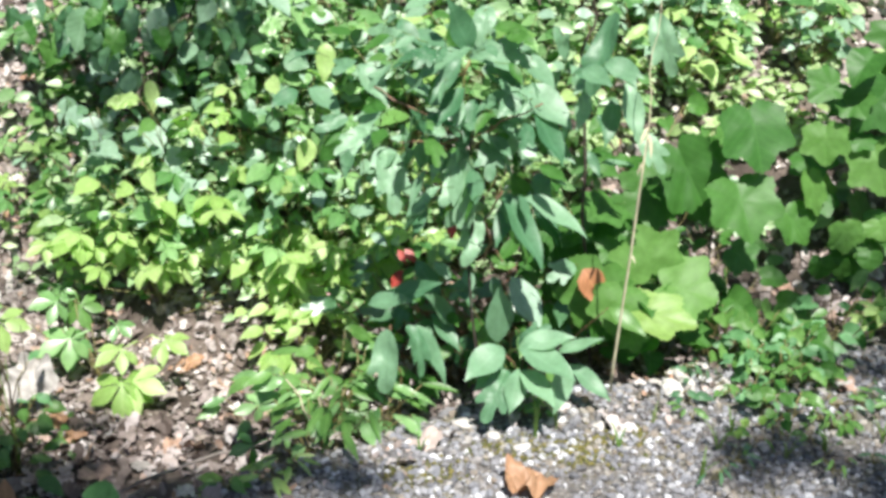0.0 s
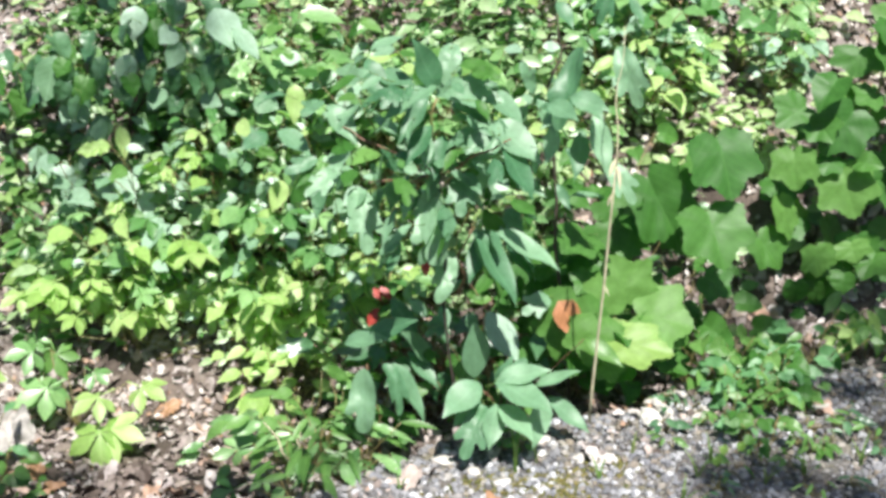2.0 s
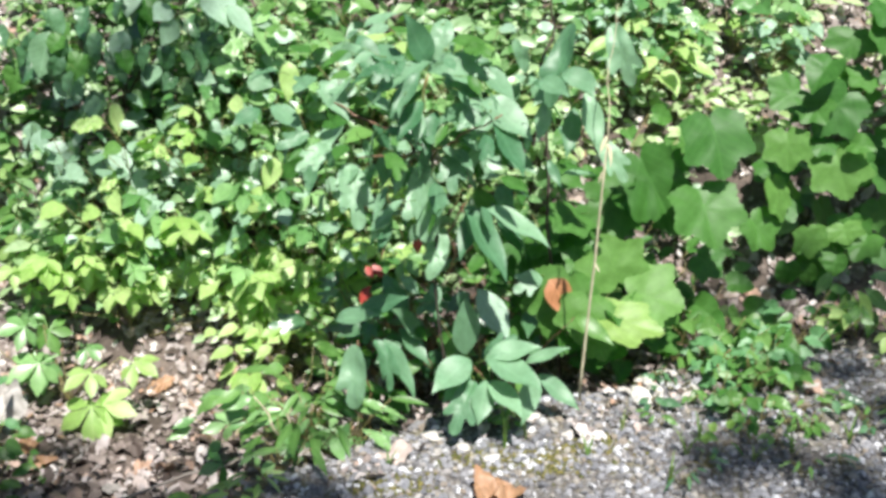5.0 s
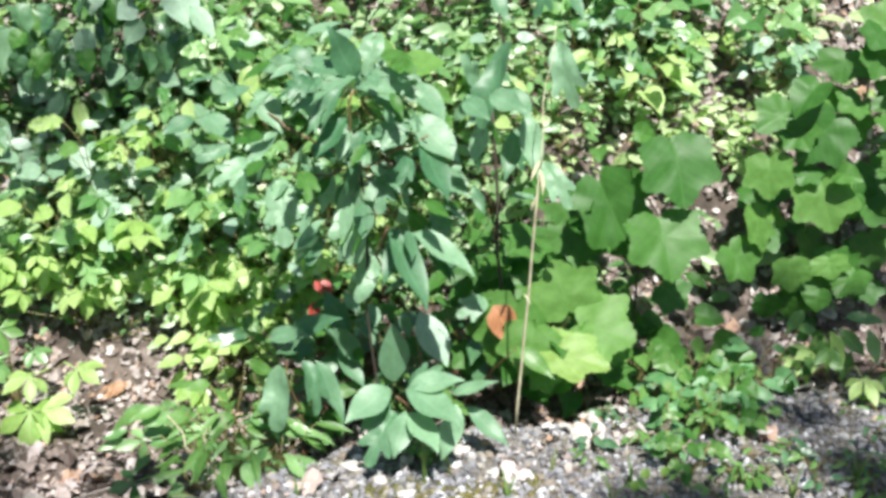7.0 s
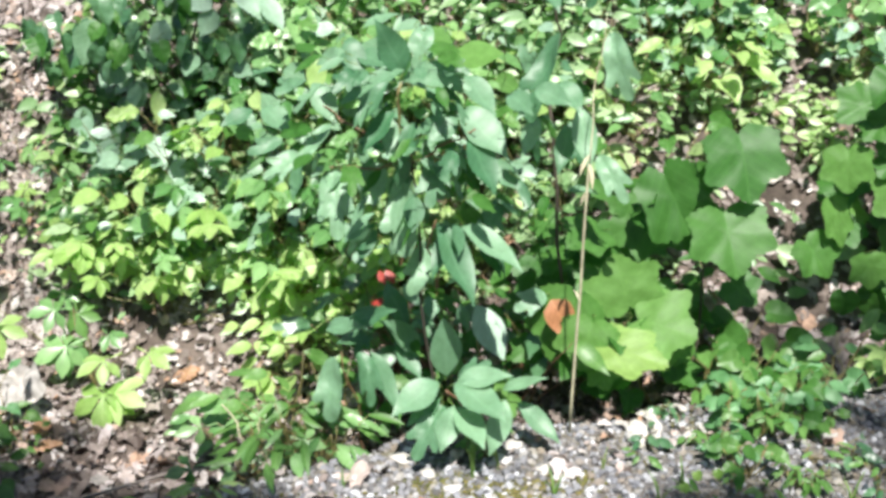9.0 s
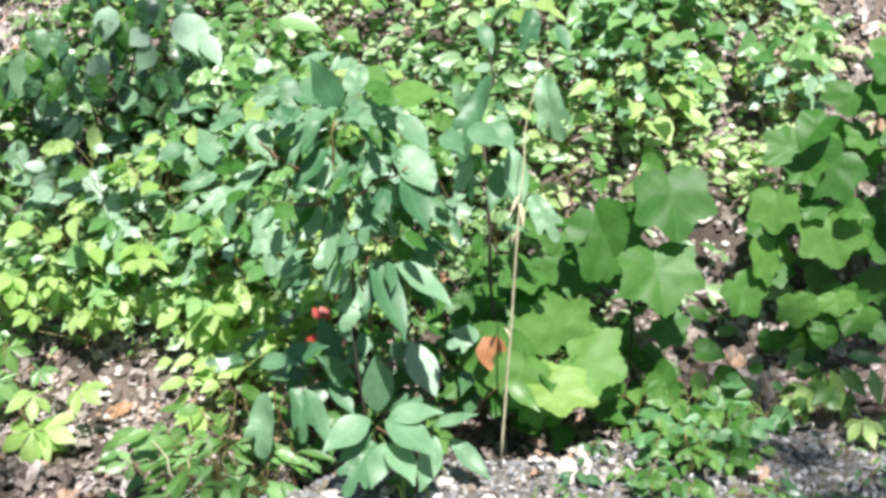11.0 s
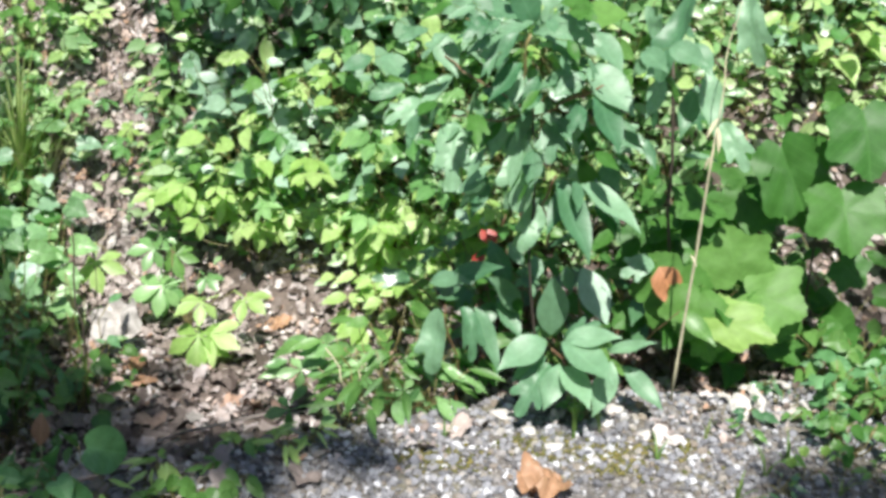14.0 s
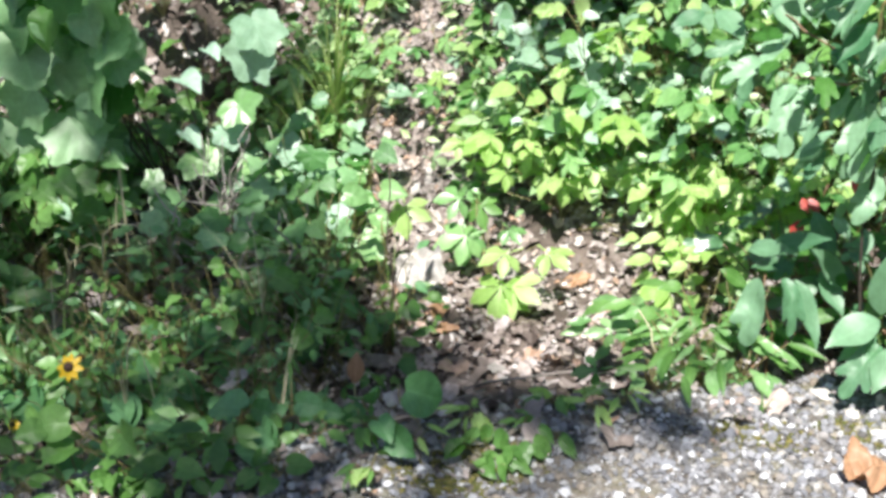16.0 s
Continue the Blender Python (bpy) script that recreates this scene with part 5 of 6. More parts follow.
# ---- undergrowth beneath the saplings, with darker greens in place of shade ----
for k in range(24):
    x, y = rng.uniform(-0.16, 0.22), rng.uniform(3.06, 3.35)
    leafy_plant("undergrowth_shoot", "leafy shoot beneath the sassafras saplings, its green darkened for shade", "shoot", (x, y), 6, rng.choice(("oval", "oval", "three")), rng.choice(("sycamore", "weed", "heart")), rng.uniform(0.06, 0.11), rng, rng.uniform(0.15, 0.38), "undergrowth shoots", "red_twig")

for k in range(16):
    x, y = rng.uniform(0.26, 0.74), rng.uniform(3.2, 3.65)
    leafy_plant("undergrowth_shoot", "leafy shoot beneath the sycamore sapling, its green darkened for shade", "shoot", (x, y), 6, rng.choice(("oval", "heart", "syc")), "sycamore", rng.uniform(0.06, 0.11), rng, rng.uniform(0.15, 0.4), "undergrowth shoots")

# ---- weeds along the gravel edge ----
for x, y, shape, mat, size, height in ((-0.36, 2.84, "oval", "weed", 0.08, 0.30), (-0.28, 2.80, "lance", "weed", 0.09, 0.28), (-0.31, 2.74, "oval", "creeper", 0.07, 0.24), (-0.23, 2.86, "ovate", "weed", 0.07, 0.30)):
    leafy_plant("weed", "upright leafy weed between gravel and litter", "weed", (x, y), 7, shape, mat, size, rng, height, "edge weeds", stray=0.7)
for (x, y), count, shape, mat, size, height in (
    ((-0.33, 2.69), 9, "lance", "weed", 0.10, 0.22), ((-0.26, 2.733), 10, "lance", "creeper", 0.09, 0.17), ((-0.348, 2.802), 9, "oval", "creeper", 0.08, 0.24),
):
    leafy_plant("weed", "leafy green weed growing between gravel and litter", "weed", (x, y), count, shape, mat, size, rng, height, "edge weeds")
for x, y, size in ((-0.33, 2.85, 0.08), (-0.27, 2.79, 0.09), (-0.22, 2.72, 0.07), (-0.38, 2.74, 0.09), (-0.36, 2.92, 0.08)):
    leafy_plant("weed", "mid-green leafy weed between gravel and litter", "weed", (x, y), 9, rng.choice(("ovate", "three_leaflets", "lance")), rng.choice(("weed", "creeper")), size, rng, rng.uniform(0.14, 0.24), "edge weeds")
for (x, y), count, shape, mat, size, height in (
    ((-0.336, 2.52), 4, "lance", "weed", 0.08, 0.10), ((-0.435, 2.353), 6, "lance", "lime", 0.055, 0.05), ((-0.395, 2.411), 6, "lance", "lime", 0.055, 0.05), ((-0.649, 2.211), 6, "lance", "lime", 0.055, 0.05), ((-0.536, 2.376), 5, "oval", "lime", 0.05, 0.06), ((-0.179, 2.793), 6, "lance", "lime", 0.05, 0.06),
):
    leafy_plant("weed", "leafy green weed growing between gravel and litter", "weed", (x, y), count, shape, mat, size, rng, height, "edge weeds")
for (x, y), count, shape, mat, size, height in (
    ((-0.656, 2.206), 6, "lance", "lime", 0.06, 0.05), ((-0.715, 2.074), 5, "lance", "lime", 0.05, 0.08), ((-0.752, 1.945), 2, "heart", "lime", 0.055, 0.05), ((-0.54, 2.079), 5, "oval", "weed", 0.04, 0.04),
    ((-0.37, 2.896), 7, "oval", "weed", 0.07, 0.16), ((-0.428, 2.502), 6, "lance", "lime", 0.07, 0.09), ((-0.131, 2.82), 7, "lance", "weed", 0.06, 0.08),
    ((-0.533, 2.354), 4, "oval", "weed", 0.05, 0.05), ((-0.555, 2.969), 6, "oval", "creeper", 0.08, 0.16), ((-0.329, 2.939), 6, "lance", "weed", 0.10, 0.2),
):
    leafy_plant("weed", "leafy green weed growing between gravel and litter", "weed", (x, y), count, shape, mat, size, rng, height, "edge weeds")
for x, y, size in (
    (0.677, 2.908, 0.05),
    (0.65, 2.969, 0.05),
    (0.725, 2.939, 0.05),
    (0.815, 2.956, 0.05),
    (0.853, 2.925, 0.05),
    (0.821, 2.836, 0.045),
    (0.75, 2.835, 0.045),
    (0.674, 2.791, 0.045),
    (0.646, 2.695, 0.04),
    (0.678, 2.643, 0.04),
    (0.9, 3.086, 0.055),
    (0.96, 3.087, 0.05),
    (0.754, 3.118, 0.06),
    (0.698, 3.151, 0.06),
    (0.83, 3.119, 0.06),
    (0.617, 3.116, 0.06),
):
    for j in range(2):
        leafy_plant("weed", "bushy blue-green small-leaved weed at the gravel edge", "weed", (x + 0.06 + rng.gauss(0, 0.02), y + rng.gauss(0, 0.02)), 6, rng.choice(("ovate", "heart", "ovate")), rng.choice(("sycamore", "shade_weed", "weed")), size, rng, rng.uniform(0.05, 0.12) * (1.8 if y > 3.05 else 1.0), "right edge weeds")
for k in range(44):
    leafy_plant("weed", "small green weed scattered on the gravel", "weed", (rng.uniform(0.50, 1.35), rng.uniform(2.38, 2.95)), 5, rng.choice(("oval", "lance")), rng.choice(("weed", "heart")), rng.uniform(0.03, 0.05), rng, rng.uniform(0.03, 0.08), "right edge weeds")
for k in range(40):
    gx = rng.uniform(0.05, 1.35)
    if 0.28 < gx < 0.66:
        continue
    leafy_plant("seedling", "tiny green seedling in the gravel", "seedling", (gx, edge_line(gx) - rng.uniform(0.0, 0.5) * (1 if gx > 0.6 else 0.3)), 4, rng.choice(("oval", "lance")), "weed", 0.03, rng, 0.03, "gravel seedlings")
for (x, y), mat in (((1.18, 3.124), "lime"), ((1.279, 3.164), "weed"), ((1.398, 3.482), "creeper"), ((1.206, 3.393), "weed")):
    leafy_plant("creeper", "five-leaflet creeper beside the gravel", "creeper", (x, y), 4, "five", mat, 0.12, rng, 0.16, "edge creepers")


def grass_tuft(x, y, blades, length, mat, label, droop=0.5, width=0.0036):
    root = Vector((x, y, ground_z(x, y) - 0.01))
    ob = thing("grass_tuft", root, label, "grass", "grass tufts")
    for k in range(blades):
        a, r = rng.uniform(0, 6.28), rng.uniform(0.1, 0.6)
        h = length * rng.uniform(0.6, 1.1)
        pts = []
        for i in range(6):
            u = i / 5
            pts.append(Vector((math.cos(a) * r * h * u * u, math.sin(a) * r * h * u * u, h * (u - droop * r * u ** 3))))
        v, f = [], []
        side = Vector((-math.sin(a), math.cos(a), 0))
        for i, p in enumerate(pts):
            w = width * (1 - (i / 5) ** 2) + 0.0003
            v += [p - side * w, p + Vector((0, 0, -w)), p + side * w]
        for i in range(5):
            q = 3 * i
            f += [(q, q + 1, q + 4, q + 3), (q + 1, q + 2, q + 5, q + 4)]
        part("blade", mesh_of("blade", v, f, MAT[mat]), ob)
    return ob


for (x, y), blades, length, mat in (((0.147, 2.561), 5, 0.16, "grass"), ((0.552, 2.483), 5, 0.10, "grass"), ((0.492, 2.378), 4, 0.10, "grass"), ((0.20, 2.60), 4, 0.17, "pale_grass"), ((0.33, 2.50), 4, 0.09, "grass"), ((0.60, 2.56), 5, 0.09, "grass"), ((0.70, 2.46), 5, 0.08, "pale_grass"), ((-0.12, 2.46), 4, 0.07, "grass"), ((0.43, 2.62), 4, 0.07, "pale_grass"), ((0.95, 2.55), 6, 0.1, "grass"), ((1.1, 2.6), 6, 0.12, "grass"), ((0.8, 2.5), 5, 0.08, "grass")):
    grass_tuft(x, y, blades, length, mat, "thin green grass blades in the gravel")
for x, y, blades, length, mat in ((-1.70, 3.52, 54, 0.60, "pale_grass"), (-1.76, 3.46, 34, 0.52, "pale_grass"), (-1.62, 3.55, 16, 0.38, "straw"), (-2.05, 2.75, 9, 0.34, "twig"), (-1.9, 2.55, 7, 0.30, "twig"), (-2.25, 2.8, 14, 0.42, "grass"), (-1.35, 2.75, 8, 0.3, "grass")):
    grass_tuft(x, y, blades, length, mat, "tall arching grass, part green and part straw", 0.5, 0.005 if mat == "pale_grass" else 0.0036)
for k in range(40):
    x = rng.uniform(-2.2, -1.05)
    grass_tuft(x, rng.uniform(max(edge_line(x), 2.05), 2.95), rng.randint(3, 5), rng.uniform(0.2, 0.42), rng.choice(("straw", "twig", "grass")), "thin dry weed stalks standing in the shaded ditch", 0.3, 0.0022)

# ---- vine with large pale leaves ----
vine = thing("grape_vine", (-2.15, 3.30, -0.40), "climbing vine with large pale toothed leaves in the dark undergrowth", "vine")
for k in range(7):
    end = Vector((-2.70 + 0.095 * k, 2.98 + rng.uniform(-0.08, 0.1), 0.12 + 0.06 * ((k * 3) % 7)))
    stem(vine, (-2.15, 3.30, -0.42), end, 0.004, 0.002, "bark", seed=80 + k, n=6, sway=0.08)
    for j in range(12):
        b = end + Vector((rng.uniform(-0.18, 0.12), rng.uniform(-0.13, 0.1), rng.uniform(-0.16, 0.2)))
        t = b + Vector((rng.uniform(-0.7, 0.7), -0.4, -0.6)).normalized() * rng.uniform(0.09, 0.14)
        leaf(vine, rng.choice(("syc", "heart", "heart")), rng.choice(("sycamore", "vine", "vine")), b, t, 1.0, stalk=end)
CANES = ((-2.444, 3.02, 0.172), (-2.215, 3.02, 0.149), (-2.527, 3.05, -0.156), (-1.991, 3.14, 0.041), (-1.807, 3.2, 0.101), (-1.892, 3.18, -0.137))
for k, q in enumerate(CANES):
    stem(vine, (-2.15, 3.30, -0.42), q, 0.004, 0.002, "bark", name="cane", seed=90 + k, sway=0.06)
for shape, mat, base, tip, wide in (
    ("syc", "vine", (-2.404, 2.9, 0.274), (-2.302, 2.84, 0.085), 1.1),
    ("syc", "vine", (-2.102, 2.92, 0.382), (-2.101, 2.88, 0.232), 1.3),
    ("syc2", "vine", (-2.104, 2.94, 0.2), (-2.036, 2.9, 0.113), 1.2),
    ("syc2", "vine", (-2.237, 2.95, 0.173), (-2.279, 2.9, 0.036), 1.1),
    ("syc", "vine", (-1.978, 2.9, 0.258), (-2.135, 2.88, 0.204), 0.8),
    ("syc", "vine", (-2.378, 2.92, 0.051), (-2.45, 2.88, -0.071), 1.1),
    ("syc2", "vine", (-2.115, 2.9, 0.176), (-2.185, 2.86, 0.028), 1.2),
    ("syc", "vine", (-2.154, 2.88, 0.077), (-2.113, 2.86, 0.038), 1.3),
    ("syc", "vine", (-2.512, 2.95, -0.066), (-2.407, 2.9, -0.216), 1.2),
    ("syc2", "vine", (-2.336, 2.98, -0.031), (-2.184, 2.93, -0.135), 1.1),
):
    leaf(vine, shape, mat, base, tip, wide, face=(0.1 + 0.4 * math.sin(50 * base[0]), -0.25, 1.0) if mat == "gloss" else None, stalk=nearest(base, CANES))
for shape, mat, base, tip, wide in (
    ("syc", "vine", (-2.521, 2.95, -0.235), (-2.528, 2.9, -0.39), 1),
    ("heart", "gloss", (-1.96, 3.05, 0.094), (-1.85, 3.0, 0.118), 0.85),
    ("heart", "gloss", (-1.876, 3.08, 0.184), (-1.801, 3.04, 0.196), 0.78),
    ("heart", "gloss", (-1.997, 3.1, -0.09), (-1.904, 3.06, -0.09), 0.78),
    ("syc", "gloss", (-1.755, 3.14, 0.29), (-1.661, 3.1, 0.197), 1),
    ("syc2", "creeper", (-1.819, 3.12, 0.036), (-1.738, 3.08, -0.009), 1.2),
    ("syc2", "gloss", (-1.846, 3.12, -0.056), (-1.794, 3.08, -0.105), 1.2),
    ("syc", "gloss", (-1.723, 3.14, 0.212), (-1.781, 3.1, 0.098), 1.1),
    ("syc2", "creeper", (-1.962, 3.1, -0.148), (-1.867, 3.06, -0.182), 1.2),
    ("heart", "gloss", (-2.31, 2.8, -0.281), (-2.156, 2.76, -0.249), 0.42),
    ("syc2", "creeper", (-1.563, 3.16, -0.095), (-1.571, 3.12, -0.154), 1.2),
):
    leaf(vine, shape, mat, base, tip, wide, face=(0.1 + 0.4 * math.sin(50 * base[0]), -0.25, 1.0) if mat == "gloss" else None, stalk=nearest(base, CANES))
for k in range(50):
    x, y = rng.uniform(-2.7, -1.35), rng.uniform(2.95, 3.6)
    leafy_plant("ivy", "lobed ivy climbing through dry stems", "ivy", (x, y), 6, rng.choice(("heart", "three_leaflets", "syc")), rng.choice(("creeper", "creeper", "vine")), 0.075, rng, rng.uniform(0.15, 0.34), "ivy in the hollow")
for k in range(34):
    x, y = rng.uniform(-2.0, -1.6), rng.uniform(3.1, 3.55)
    leafy_plant("ivy", "pale lobed ivy leaves beside the dark hollow", "ivy", (x, y), 6, rng.choice(("heart", "syc", "syc")), rng.choice(("creeper", "gloss", "vine")), rng.uniform(0.06, 0.09), rng, rng.uniform(0.15, 0.36), "ivy in the hollow")

for k in range(44):
    x, y = (rng.uniform(-2.8, -1.75), rng.uniform(3.71, 4.1)) if k % 3 else (rng.uniform(-2.6, -2.38), rng.uniform(3.25, 3.6))
    leafy_plant("undergrowth_shoot", "dark leafy shoot deep in the hollow behind the vine", "shoot", (x, y), 6, rng.choice(("oval", "heart")), "weed", 0.09, rng, rng.uniform(0.2, 0.4), "hollow shoots")

# ---- dead twigs ----
brush = thing("dead_brush", (-1.69, 2.90, -0.45), "tangle of grey dead twigs in the shaded ditch", "dead branches")
for k in range(22):
    a = Vector((-1.69 + rng.uniform(-0.2, 0.25), 2.9 + rng.uniform(-0.1, 0.1), -0.42 + rng.uniform(0, 0.06)))
    stem(brush, a, a + Vector((rng.uniform(-0.25, 0.25), rng.uniform(-0.1, 0.1), rng.uniform(0.02, 0.24))), 0.005, 0.002, "wood", name="twig", seed=120 + k, sway=0.05)
bundle = thing("dead_twig_bundle", (-1.86, 3.10, -0.42), "pinkish-grey bundle of bare dead twigs beside the ivy", "dead branches")
for k in range(18):
    a = Vector((-1.86 + rng.gauss(0, 0.02), 3.10 + rng.gauss(0, 0.02), -0.43))
    stem(bundle, a, a + Vector((rng.gauss(0, 0.09), rng.gauss(-0.04, 0.05), rng.uniform(0.2, 0.42))), 0.0042, 0.0014, "wood", name="twig", seed=240 + k, sway=0.05)
for a, b in (((-0.81, 2.51, -0.36), (-0.405, 2.834, -0.36)), ((-1.012, 2.168, -0.36), (-0.744, 2.489, -0.33)), ((-1.002, 2.251, -0.38), (-0.852, 2.411, -0.36))):
    ob = thing("fallen_branch", a, "grey weathered dead branch lying in the ditch", "branch", "fallen branches")
    stem(ob, a, b, 0.005, 0.003, "wood", name="wood", seed=a[0], sway=0.04)
for a, b in (((0.815, 3.736, -0.28), (1.033, 3.797, -0.26)), ((0.917, 3.221, -0.26), (1.054, 3.096, -0.24)), ((1.219, 4.2, 0.405), (1.301, 4, 0.234)), ((1.05, 4.1, 0.274), (1.246, 4, 0.251))):
    ob = thing("fallen_branch", a, "dark fallen branch at the foot of the bank", "branch", "fallen branches")
    stem(ob, a, b, 0.014, 0.008, "wood", name="wood", seed=a[0], sway=0.03)
sprig = thing("dead_twig", (-0.337, 2.564, -0.26), "pale bare twig standing among the edge weeds", "twig")
stem(sprig, (-0.306, 2.59, -0.26), (-0.429, 2.6, -0.105), 0.003, 0.002, "straw", seed=140)
stem(sprig, (-0.36, 2.62, -0.188), (-0.347, 2.62, -0.143), 0.002, 0.0015, "straw", name="spur", seed=141)

# ---- dry weed stalks and a pale withered leaf ----
wither = thing("withered_weed", (-1.14, 2.80, -0.46), "thin dark weed stalks, dry and bare", "dead weed")
stem(wither, (-1.14, 2.80, -0.47), (-1.141, 2.8, 0.036), 0.004, 0.002, "bark", seed=150, sway=0.03)
for k in range(4):
    foot = Vector((-1.12 + rng.gauss(0, 0.07), 2.80 + rng.gauss(0, 0.05), -0.47))
    stem(wither, foot, foot + Vector((rng.gauss(0, 0.05), rng.gauss(0, 0.04), rng.uniform(0.2, 0.5))), 0.0028, 0.001, rng.choice(("bark", "twig")), name="side_stem", seed=200 + k, sway=0.04)
ob = new("withered_leaf", leaf_mesh("tan", "cream_dry"))
ob.matrix_basis = leaf_pose((-1.137, 2.99, -0.39), (-1.187, 3.07, -0.307), (0, -0.75, 0.65), 1.0)
tagged(ob, "pale cream withered leaf leaning on the litter", "dry leaf", "dry leaves")
ob = new("withered_leaf", leaf_mesh("oak2", "cream_dry"))
ob.matrix_basis = leaf_pose((-1.308, 2.25, -0.341), (-1.246, 2.28, -0.303), (0, -0.6, 0.8), 1.2)
tagged(ob, "whitish dry leaf caught among shaded weeds", "dry leaf")

for k in range(10):
    x = rng.uniform(0.9, 1.6)
    dry_leaf(x, rng.uniform(3.25, 3.65), rng.uniform(0.06, 0.1), "pale curled dead leaf at the foot of the bank", rng.choice(("oak", "oak2", "oval")), rng.choice(("dry", "dry", "pale_dry")))
for k in range(7):
    x, y = rng.uniform(0.9, 1.55), rng.uniform(3.3, 3.6)
    ob = thing("dead_twig", (x, y, ground_z(x, y) + 0.015), "grey dead twig lying on litter at the bank foot", "twig", "bank foot twigs")
    b = (x + rng.uniform(-0.16, 0.16), y + rng.uniform(-0.05, 0.05))
    stem(ob, (x, y, ground_z(x, y) + 0.015), (*b, ground_z(*b) + 0.02), 0.006, 0.003, "wood", name="wood", seed=x * 5, sway=0.03)

for rows in (
    ((-2.025, 2.72, -0.474), (-2.023, 2.72, -0.364), (-2.010, 2.72, -0.281), (-1.963, 2.72, -0.239), (-1.894, 2.72, -0.229), (-1.855, 2.72, -0.256), (-1.839, 2.72, -0.317)),
    ((-2.061, 2.60, -0.425), (-2.038, 2.60, -0.332), (-1.998, 2.60, -0.271), (-1.952, 2.60, -0.247), (-1.919, 2.60, -0.255)),
    ((-1.994, 2.80, -0.110), (-2.020, 2.80, -0.219), (-2.033, 2.80, -0.328), (-2.035, 2.80, -0.421)),
):
    foot = Vector((rows[0][0], rows[0][1], ground_z(rows[0][0], rows[0][1]) - 0.01))
    ob = thing("dead_weed", foot, "bent straw-coloured dry weed stem in the ditch", "dead weed", "dead weeds")
    way = [Vector((0, 0, 0))] + [Vector(q) - foot for q in rows if q[2] > foot.z + 0.02]
    part("stem", mesh_of("stem", *tube(way, [0.0034 - 0.0018 * k / len(way) for k in range(len(way))], 6), MAT["straw"]), ob)
x, y = -1.046, 2.360
ob = thing("withered_weed", (x, y, ground_z(x, y) - 0.01), "dry weed with one brown withered leaf on its stalk", "dead weed")
stem(ob, (x, y, ground_z(x, y) - 0.01), (-1.000, 2.330, -0.291), 0.003, 0.0018, "straw", seed=210, sway=0.01)
leaf(ob, "oval_flat", "tan_leaf", (-1.000, 2.330, -0.291), (-1.003, 2.350, -0.219), 1.0, (0.2, -0.8, 0.5))

# ---- coneflowers ----
def coneflower(head, size, petals):
    root = Vector((head[0] + 0.03, head[1] + 0.04, ground_z(head[0] + 0.03, head[1] + 0.04) - 0.01))
    ob = thing("black_eyed_susan", root, "yellow daisy-like flower with a dark brown cone on a thin stem", "flower", "flowers")
    stem(ob, root, head, 0.002, 0.0016, "grass", seed=head[0])
    o = root
    bm = bmesh.new()
    bmesh.ops.create_uvsphere(bm, u_segments=10, v_segments=6, radius=size * 0.17)
    me = bpy.data.meshes.new("cone")
    bm.to_mesh(me)
    bm.free()
    me.materials.append(MAT["cone"])
    up = Vector((0.15, -0.75, 0.65)).normalized()
    part("cone", me, ob, "dark brown cone", Matrix.Translation(Vector(head) - o + up * 0.003))
    a, b = up.orthogonal().normalized(), up.cross(up.orthogonal().normalized())
    for k in range(petals):
        t = 2 * math.pi * k / petals + rng.uniform(-0.1, 0.1)
        d = a * math.cos(t) + b * math.sin(t)
        c = Vector(head) - o
        part("petal", leaf_mesh("narrow", "petal"), ob, "", leaf_pose(c + d * size * 0.08, c + d * size * 0.5 - up * 0.003, up, 1.75))
    return ob


coneflower((-1.474, 1.95, -0.16), 0.066, 8)
coneflower((-1.661, 1.95, -0.357), 0.032, 7)
for x, y in ((-1.50, 1.97), (-1.62, 1.95), (-1.42, 2.05)):
    leafy_plant("weed", "coneflower foliage with narrow hairy leaves", "weed", (x, y), 6, "narrow", "weed", 0.08, rng, 0.1, "shaded weeds")

# ---- red leaves and a pink blossom ----
red = thing("sumac_sprig", (-0.19, 3.42, -0.40), "creeper sprig with bright red leaflets under the sapling", "creeper")
stem(red, (-0.19, 3.42, -0.42), (-0.135, 3.3, -0.014), 0.002, 0.0015, "red_twig", seed=160)
for base, tip in (((-0.165, 3.2, -0.021), (-0.136, 3.18, -0.05)), ((-0.015, 2.95, 0.174), (0.01, 2.93, 0.139)), ((-0.171, 3.2, -0.083), (-0.201, 3.18, -0.129)), ((-0.183, 3.2, -0.024), (-0.162, 3.18, -0.054)), ((-0.045, 3, 0.139), (-0.047, 2.98, 0.096))):
    leaf(red, "oval_flat", "red", base, tip, 1.0)
BLOOM = (-0.361, 3.20, -0.163)
bloom = thing("pink_blossom", (BLOOM[0], 3.22, -0.42), "small pale pink blossom among lime creepers", "flower")
stem(bloom, (BLOOM[0], 3.22, -0.42), BLOOM, 0.0015, 0.001, "grass", seed=161)
for k in range(5):
    c = Vector(BLOOM)
    t = k * 1.257
    leaf(bloom, "oval_flat", "pink", c, c + Vector((math.cos(t), -0.3, math.sin(t))) * 0.024, 1.3, (0, -0.8, 0.5))
for p in ((0.596, 2.518, -0.17), (0.625, 2.568, -0.17), (0.669, 2.581, -0.17)):
    ob = new("yellow_leaf", leaf_mesh("heart", "yellow"))
    ob.matrix_basis = leaf_pose(p, Vector(p) + Vector((0.01, -0.01, -0.022)), (0, -0.8, 0.5))
    tagged(ob, "tiny yellow fallen leaf caught in weeds", "leaf", "yellow leaves")

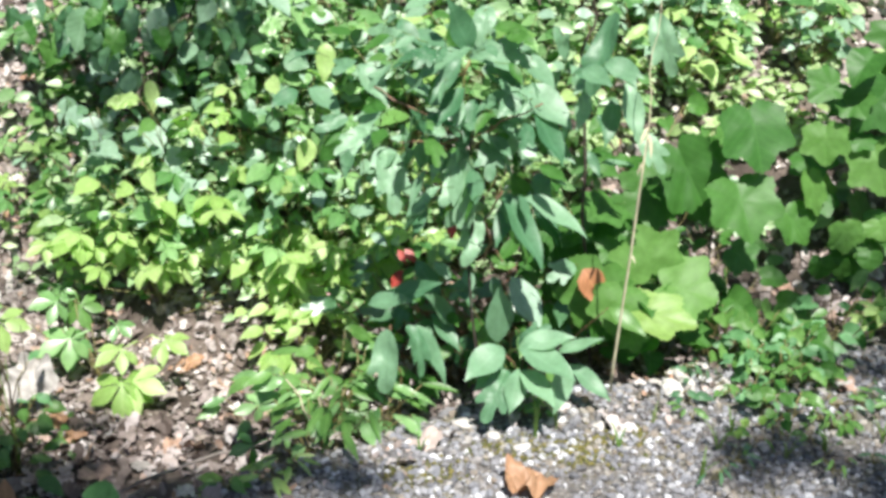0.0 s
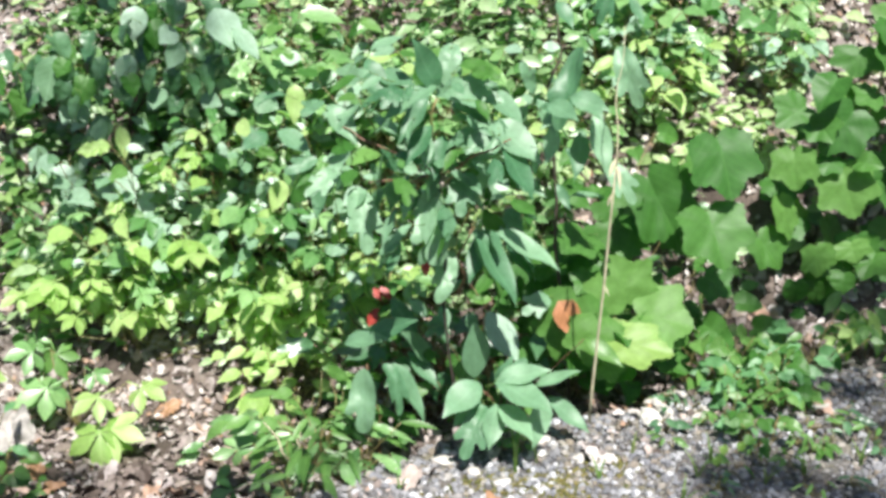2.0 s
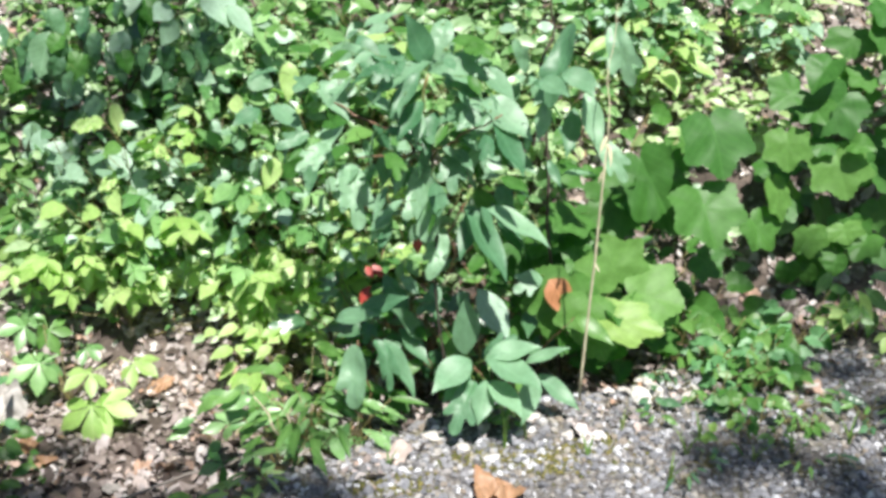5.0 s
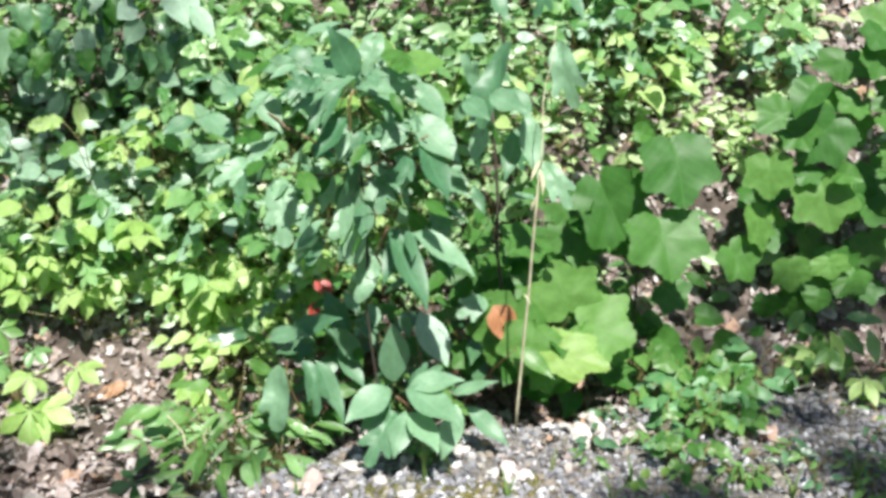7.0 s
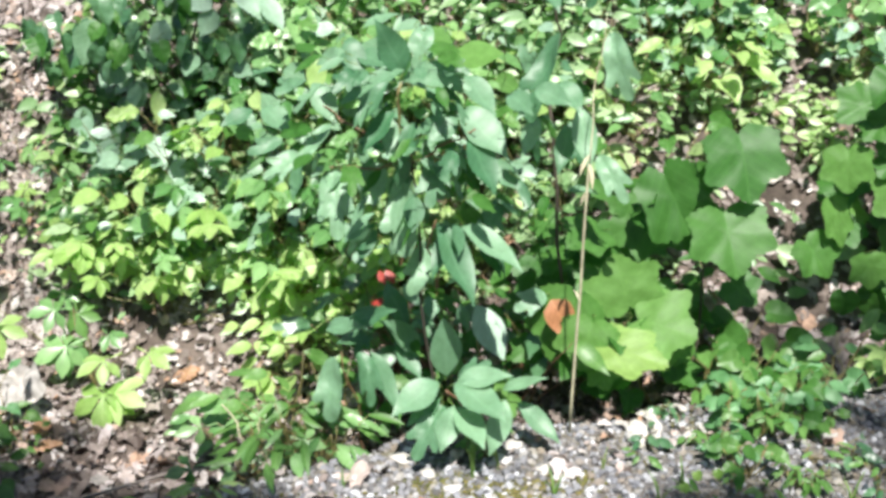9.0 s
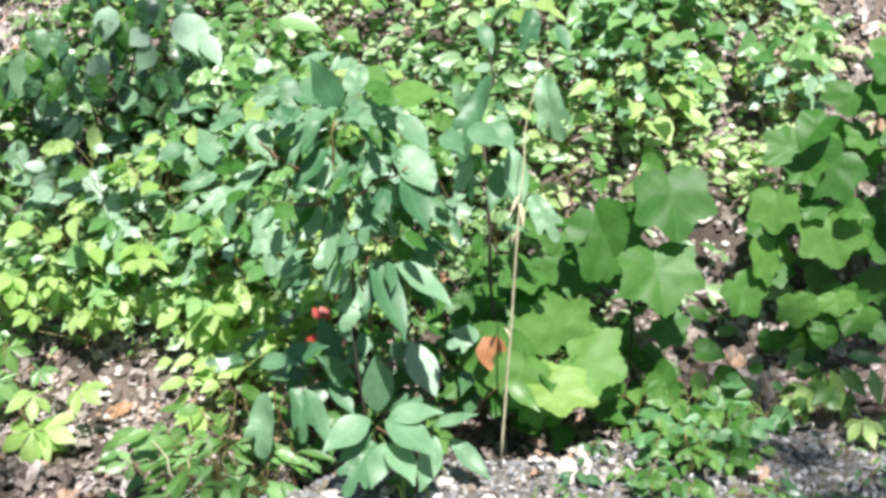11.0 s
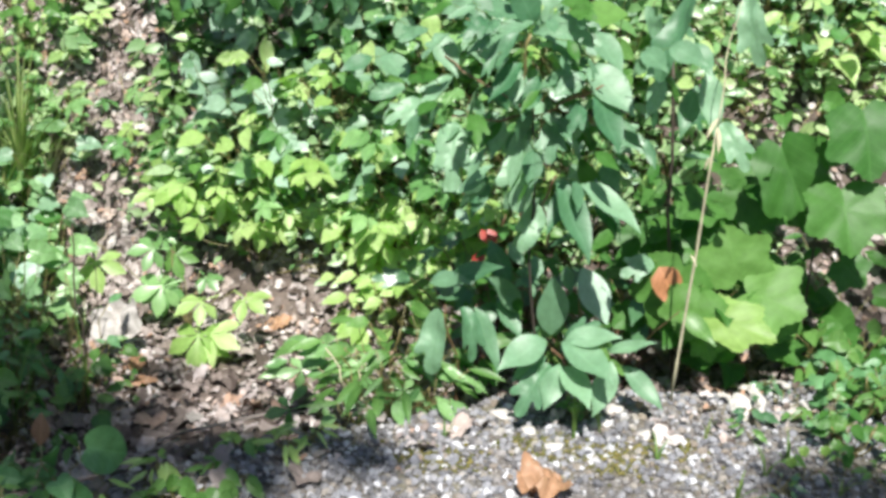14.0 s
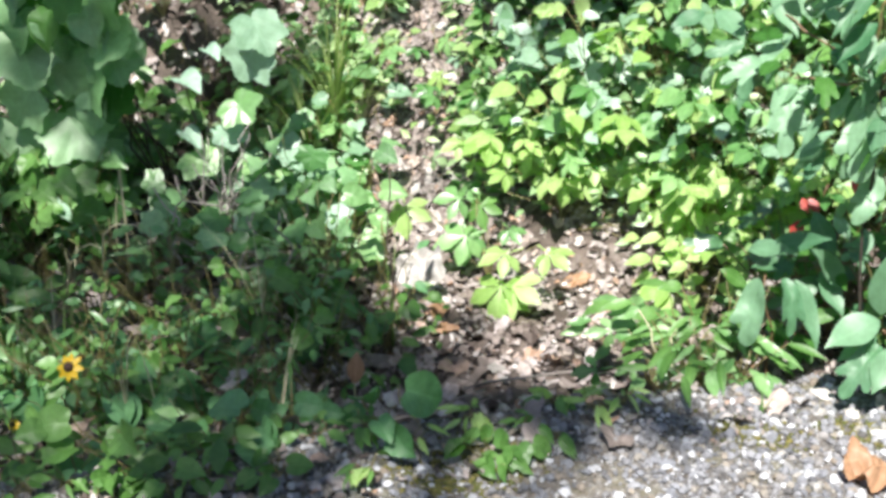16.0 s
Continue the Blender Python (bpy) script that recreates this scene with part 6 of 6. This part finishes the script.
# ---- moss on the gravel ----
rows = []
for k in range(1500):
    c = rng.choice(((-0.595, 2.067, -0.22), (-0.548, 2.127, -0.22), (-0.633, 1.992, -0.22), (0.095, 2.529, -0.22), (0.268, 2.52, -0.22), (0.081, 2.491, -0.21), (0.231, 2.471, -0.21), (-0.122, 2.391, -0.21), (-0.123, 2.384, -0.21), (-0.587, 2.048, -0.21), (0.365, 2.56, -0.21), (-0.651, 1.98, -0.21)))
    x, y = c[0] + rng.gauss(0, 0.045), c[1] + rng.gauss(0, 0.028)
    s = rng.uniform(0.006, 0.014)
    rows.append(placed(STONES[k % 7], Matrix.Translation((x, y, ground_z(x, y) + 0.003)) @ Matrix.Diagonal((s, s, s * 0.8, 1))))
joined("moss", rows, "olive-green moss cushions between gravel stones", "moss", MAT["moss"])

# ---- unseen trees over the shoulder, limbs and clumps set to shade ditch and gravel ----
def overhang(place, height):
    return Vector(place) + SUN * (height / SUN.z)


def shade_tree(root, crook, spots, label):
    tree = thing("tree", root, label, "tree", "roadside trees")
    stem(tree, root, crook, 0.2, 0.12, "bark", name="trunk", sway=0.15, seed=root[0])
    v, f, n = [], [], 0
    for k, (x, y, r, h, count) in enumerate(spots):
        c = overhang((x, y, -0.3), h)
        stem(tree, crook, c, 0.06, 0.012, "bark", name="limb", sway=0.2, seed=170 + k, n=9)
        for j in range(count + 24):
            d = Vector((rng.gauss(0, 1), rng.gauss(0, 1), rng.gauss(0, 0.5))).normalized() * r * rng.random() ** 0.45
            hold = c if j < count else Vector(crook).lerp(c, rng.uniform(0.0, 0.68))
            b = hold + d * (1 if j < count else 1.8) - Vector(root)
            a = rng.uniform(0, 6.28)
            verts, faces = placed(SHAPES["small"], leaf_pose(b, b + Vector((math.cos(a), math.sin(a), -0.3)) * 0.19, (rng.uniform(-.6, .6), rng.uniform(-.6, .6), 1)))
            v.append(verts)
            f += [tuple(i + n for i in q) for q in faces]
            n += len(verts)
    part("crown", mesh_of("crown", np.concatenate(v), f, MAT["cover"]), tree)


# each spot hangs a leaf clump up-sun of ground meant to be darker
shade_tree((-4.4, -6.5, -0.3), (-3.6, -5.6, 7.2), ((-1.75, 2.4, 0.5, 9.6, 48), (-1.35, 1.62, 0.33, 9.4, 18), (-1.85, 2.95, 0.25, 9.5, 12), (-2.35, 2.4, 0.5, 9.8, 38), (-2.3, 1.9, 0.5, 9.7, 17), (-2.2, 3.60, 0.2, 9.5, 16), (-2.25, 4.05, 0.26, 9.5, 26), (-2.05, 3.40, 0.18, 9.5, 15), (-2.42, 2.98, 0.2, 9.6, 8), (-2.12, 3.78, 0.2, 9.5, 18), (-0.5, 2.05, 0.6, 9.3, 11), (-0.74, 2.5, 0.12, 9.3, 4), (-0.8, 1.80, 0.36, 9.3, 32), (-1.15, 2.40, 0.33, 9.4, 24), (-0.92, 2.25, 0.28, 9.3, 21), (-1.58, 2.86, 0.28, 9.4, 26), (-1.24, 2.68, 0.18, 9.4, 21), (-0.88, 2.45, 0.18, 9.4, 10), (-0.62, 2.36, 0.15, 9.3, 9), (-1.2, 2.05, 0.2, 9.4, 9), (-0.92, 4.1, 0.17, 9.5, 5), (-1.0, 2.62, 0.20, 9.4, 10), (-0.68, 2.62, 0.16, 9.4, 6), (-0.46, 2.52, 0.15, 9.3, 9), (-0.90, 2.36, 0.14, 9.3, 8)), "tall unseen broadleaf tree placed to shade the ditch")
shade_tree((4.4, -6.0, -0.3), (3.6, -5.4, 7.0), ((1.05, 2.40, 0.36, 9.4, 18), (1.5, 2.7, 0.45, 9.5, 22), (0.72, 2.38, 0.24, 9.2, 14), (1.0, 2.80, 0.26, 9.3, 5), (1.25, 3.18, 0.25, 9.4, 13), (1.0, 3.3, 0.2, 9.4, 14), (1.4, 3.42, 0.28, 9.4, 8), (1.9, 2.2, 0.6, 9.6, 70)), "tall unseen broadleaf tree placed to shade the gravel shoulder")
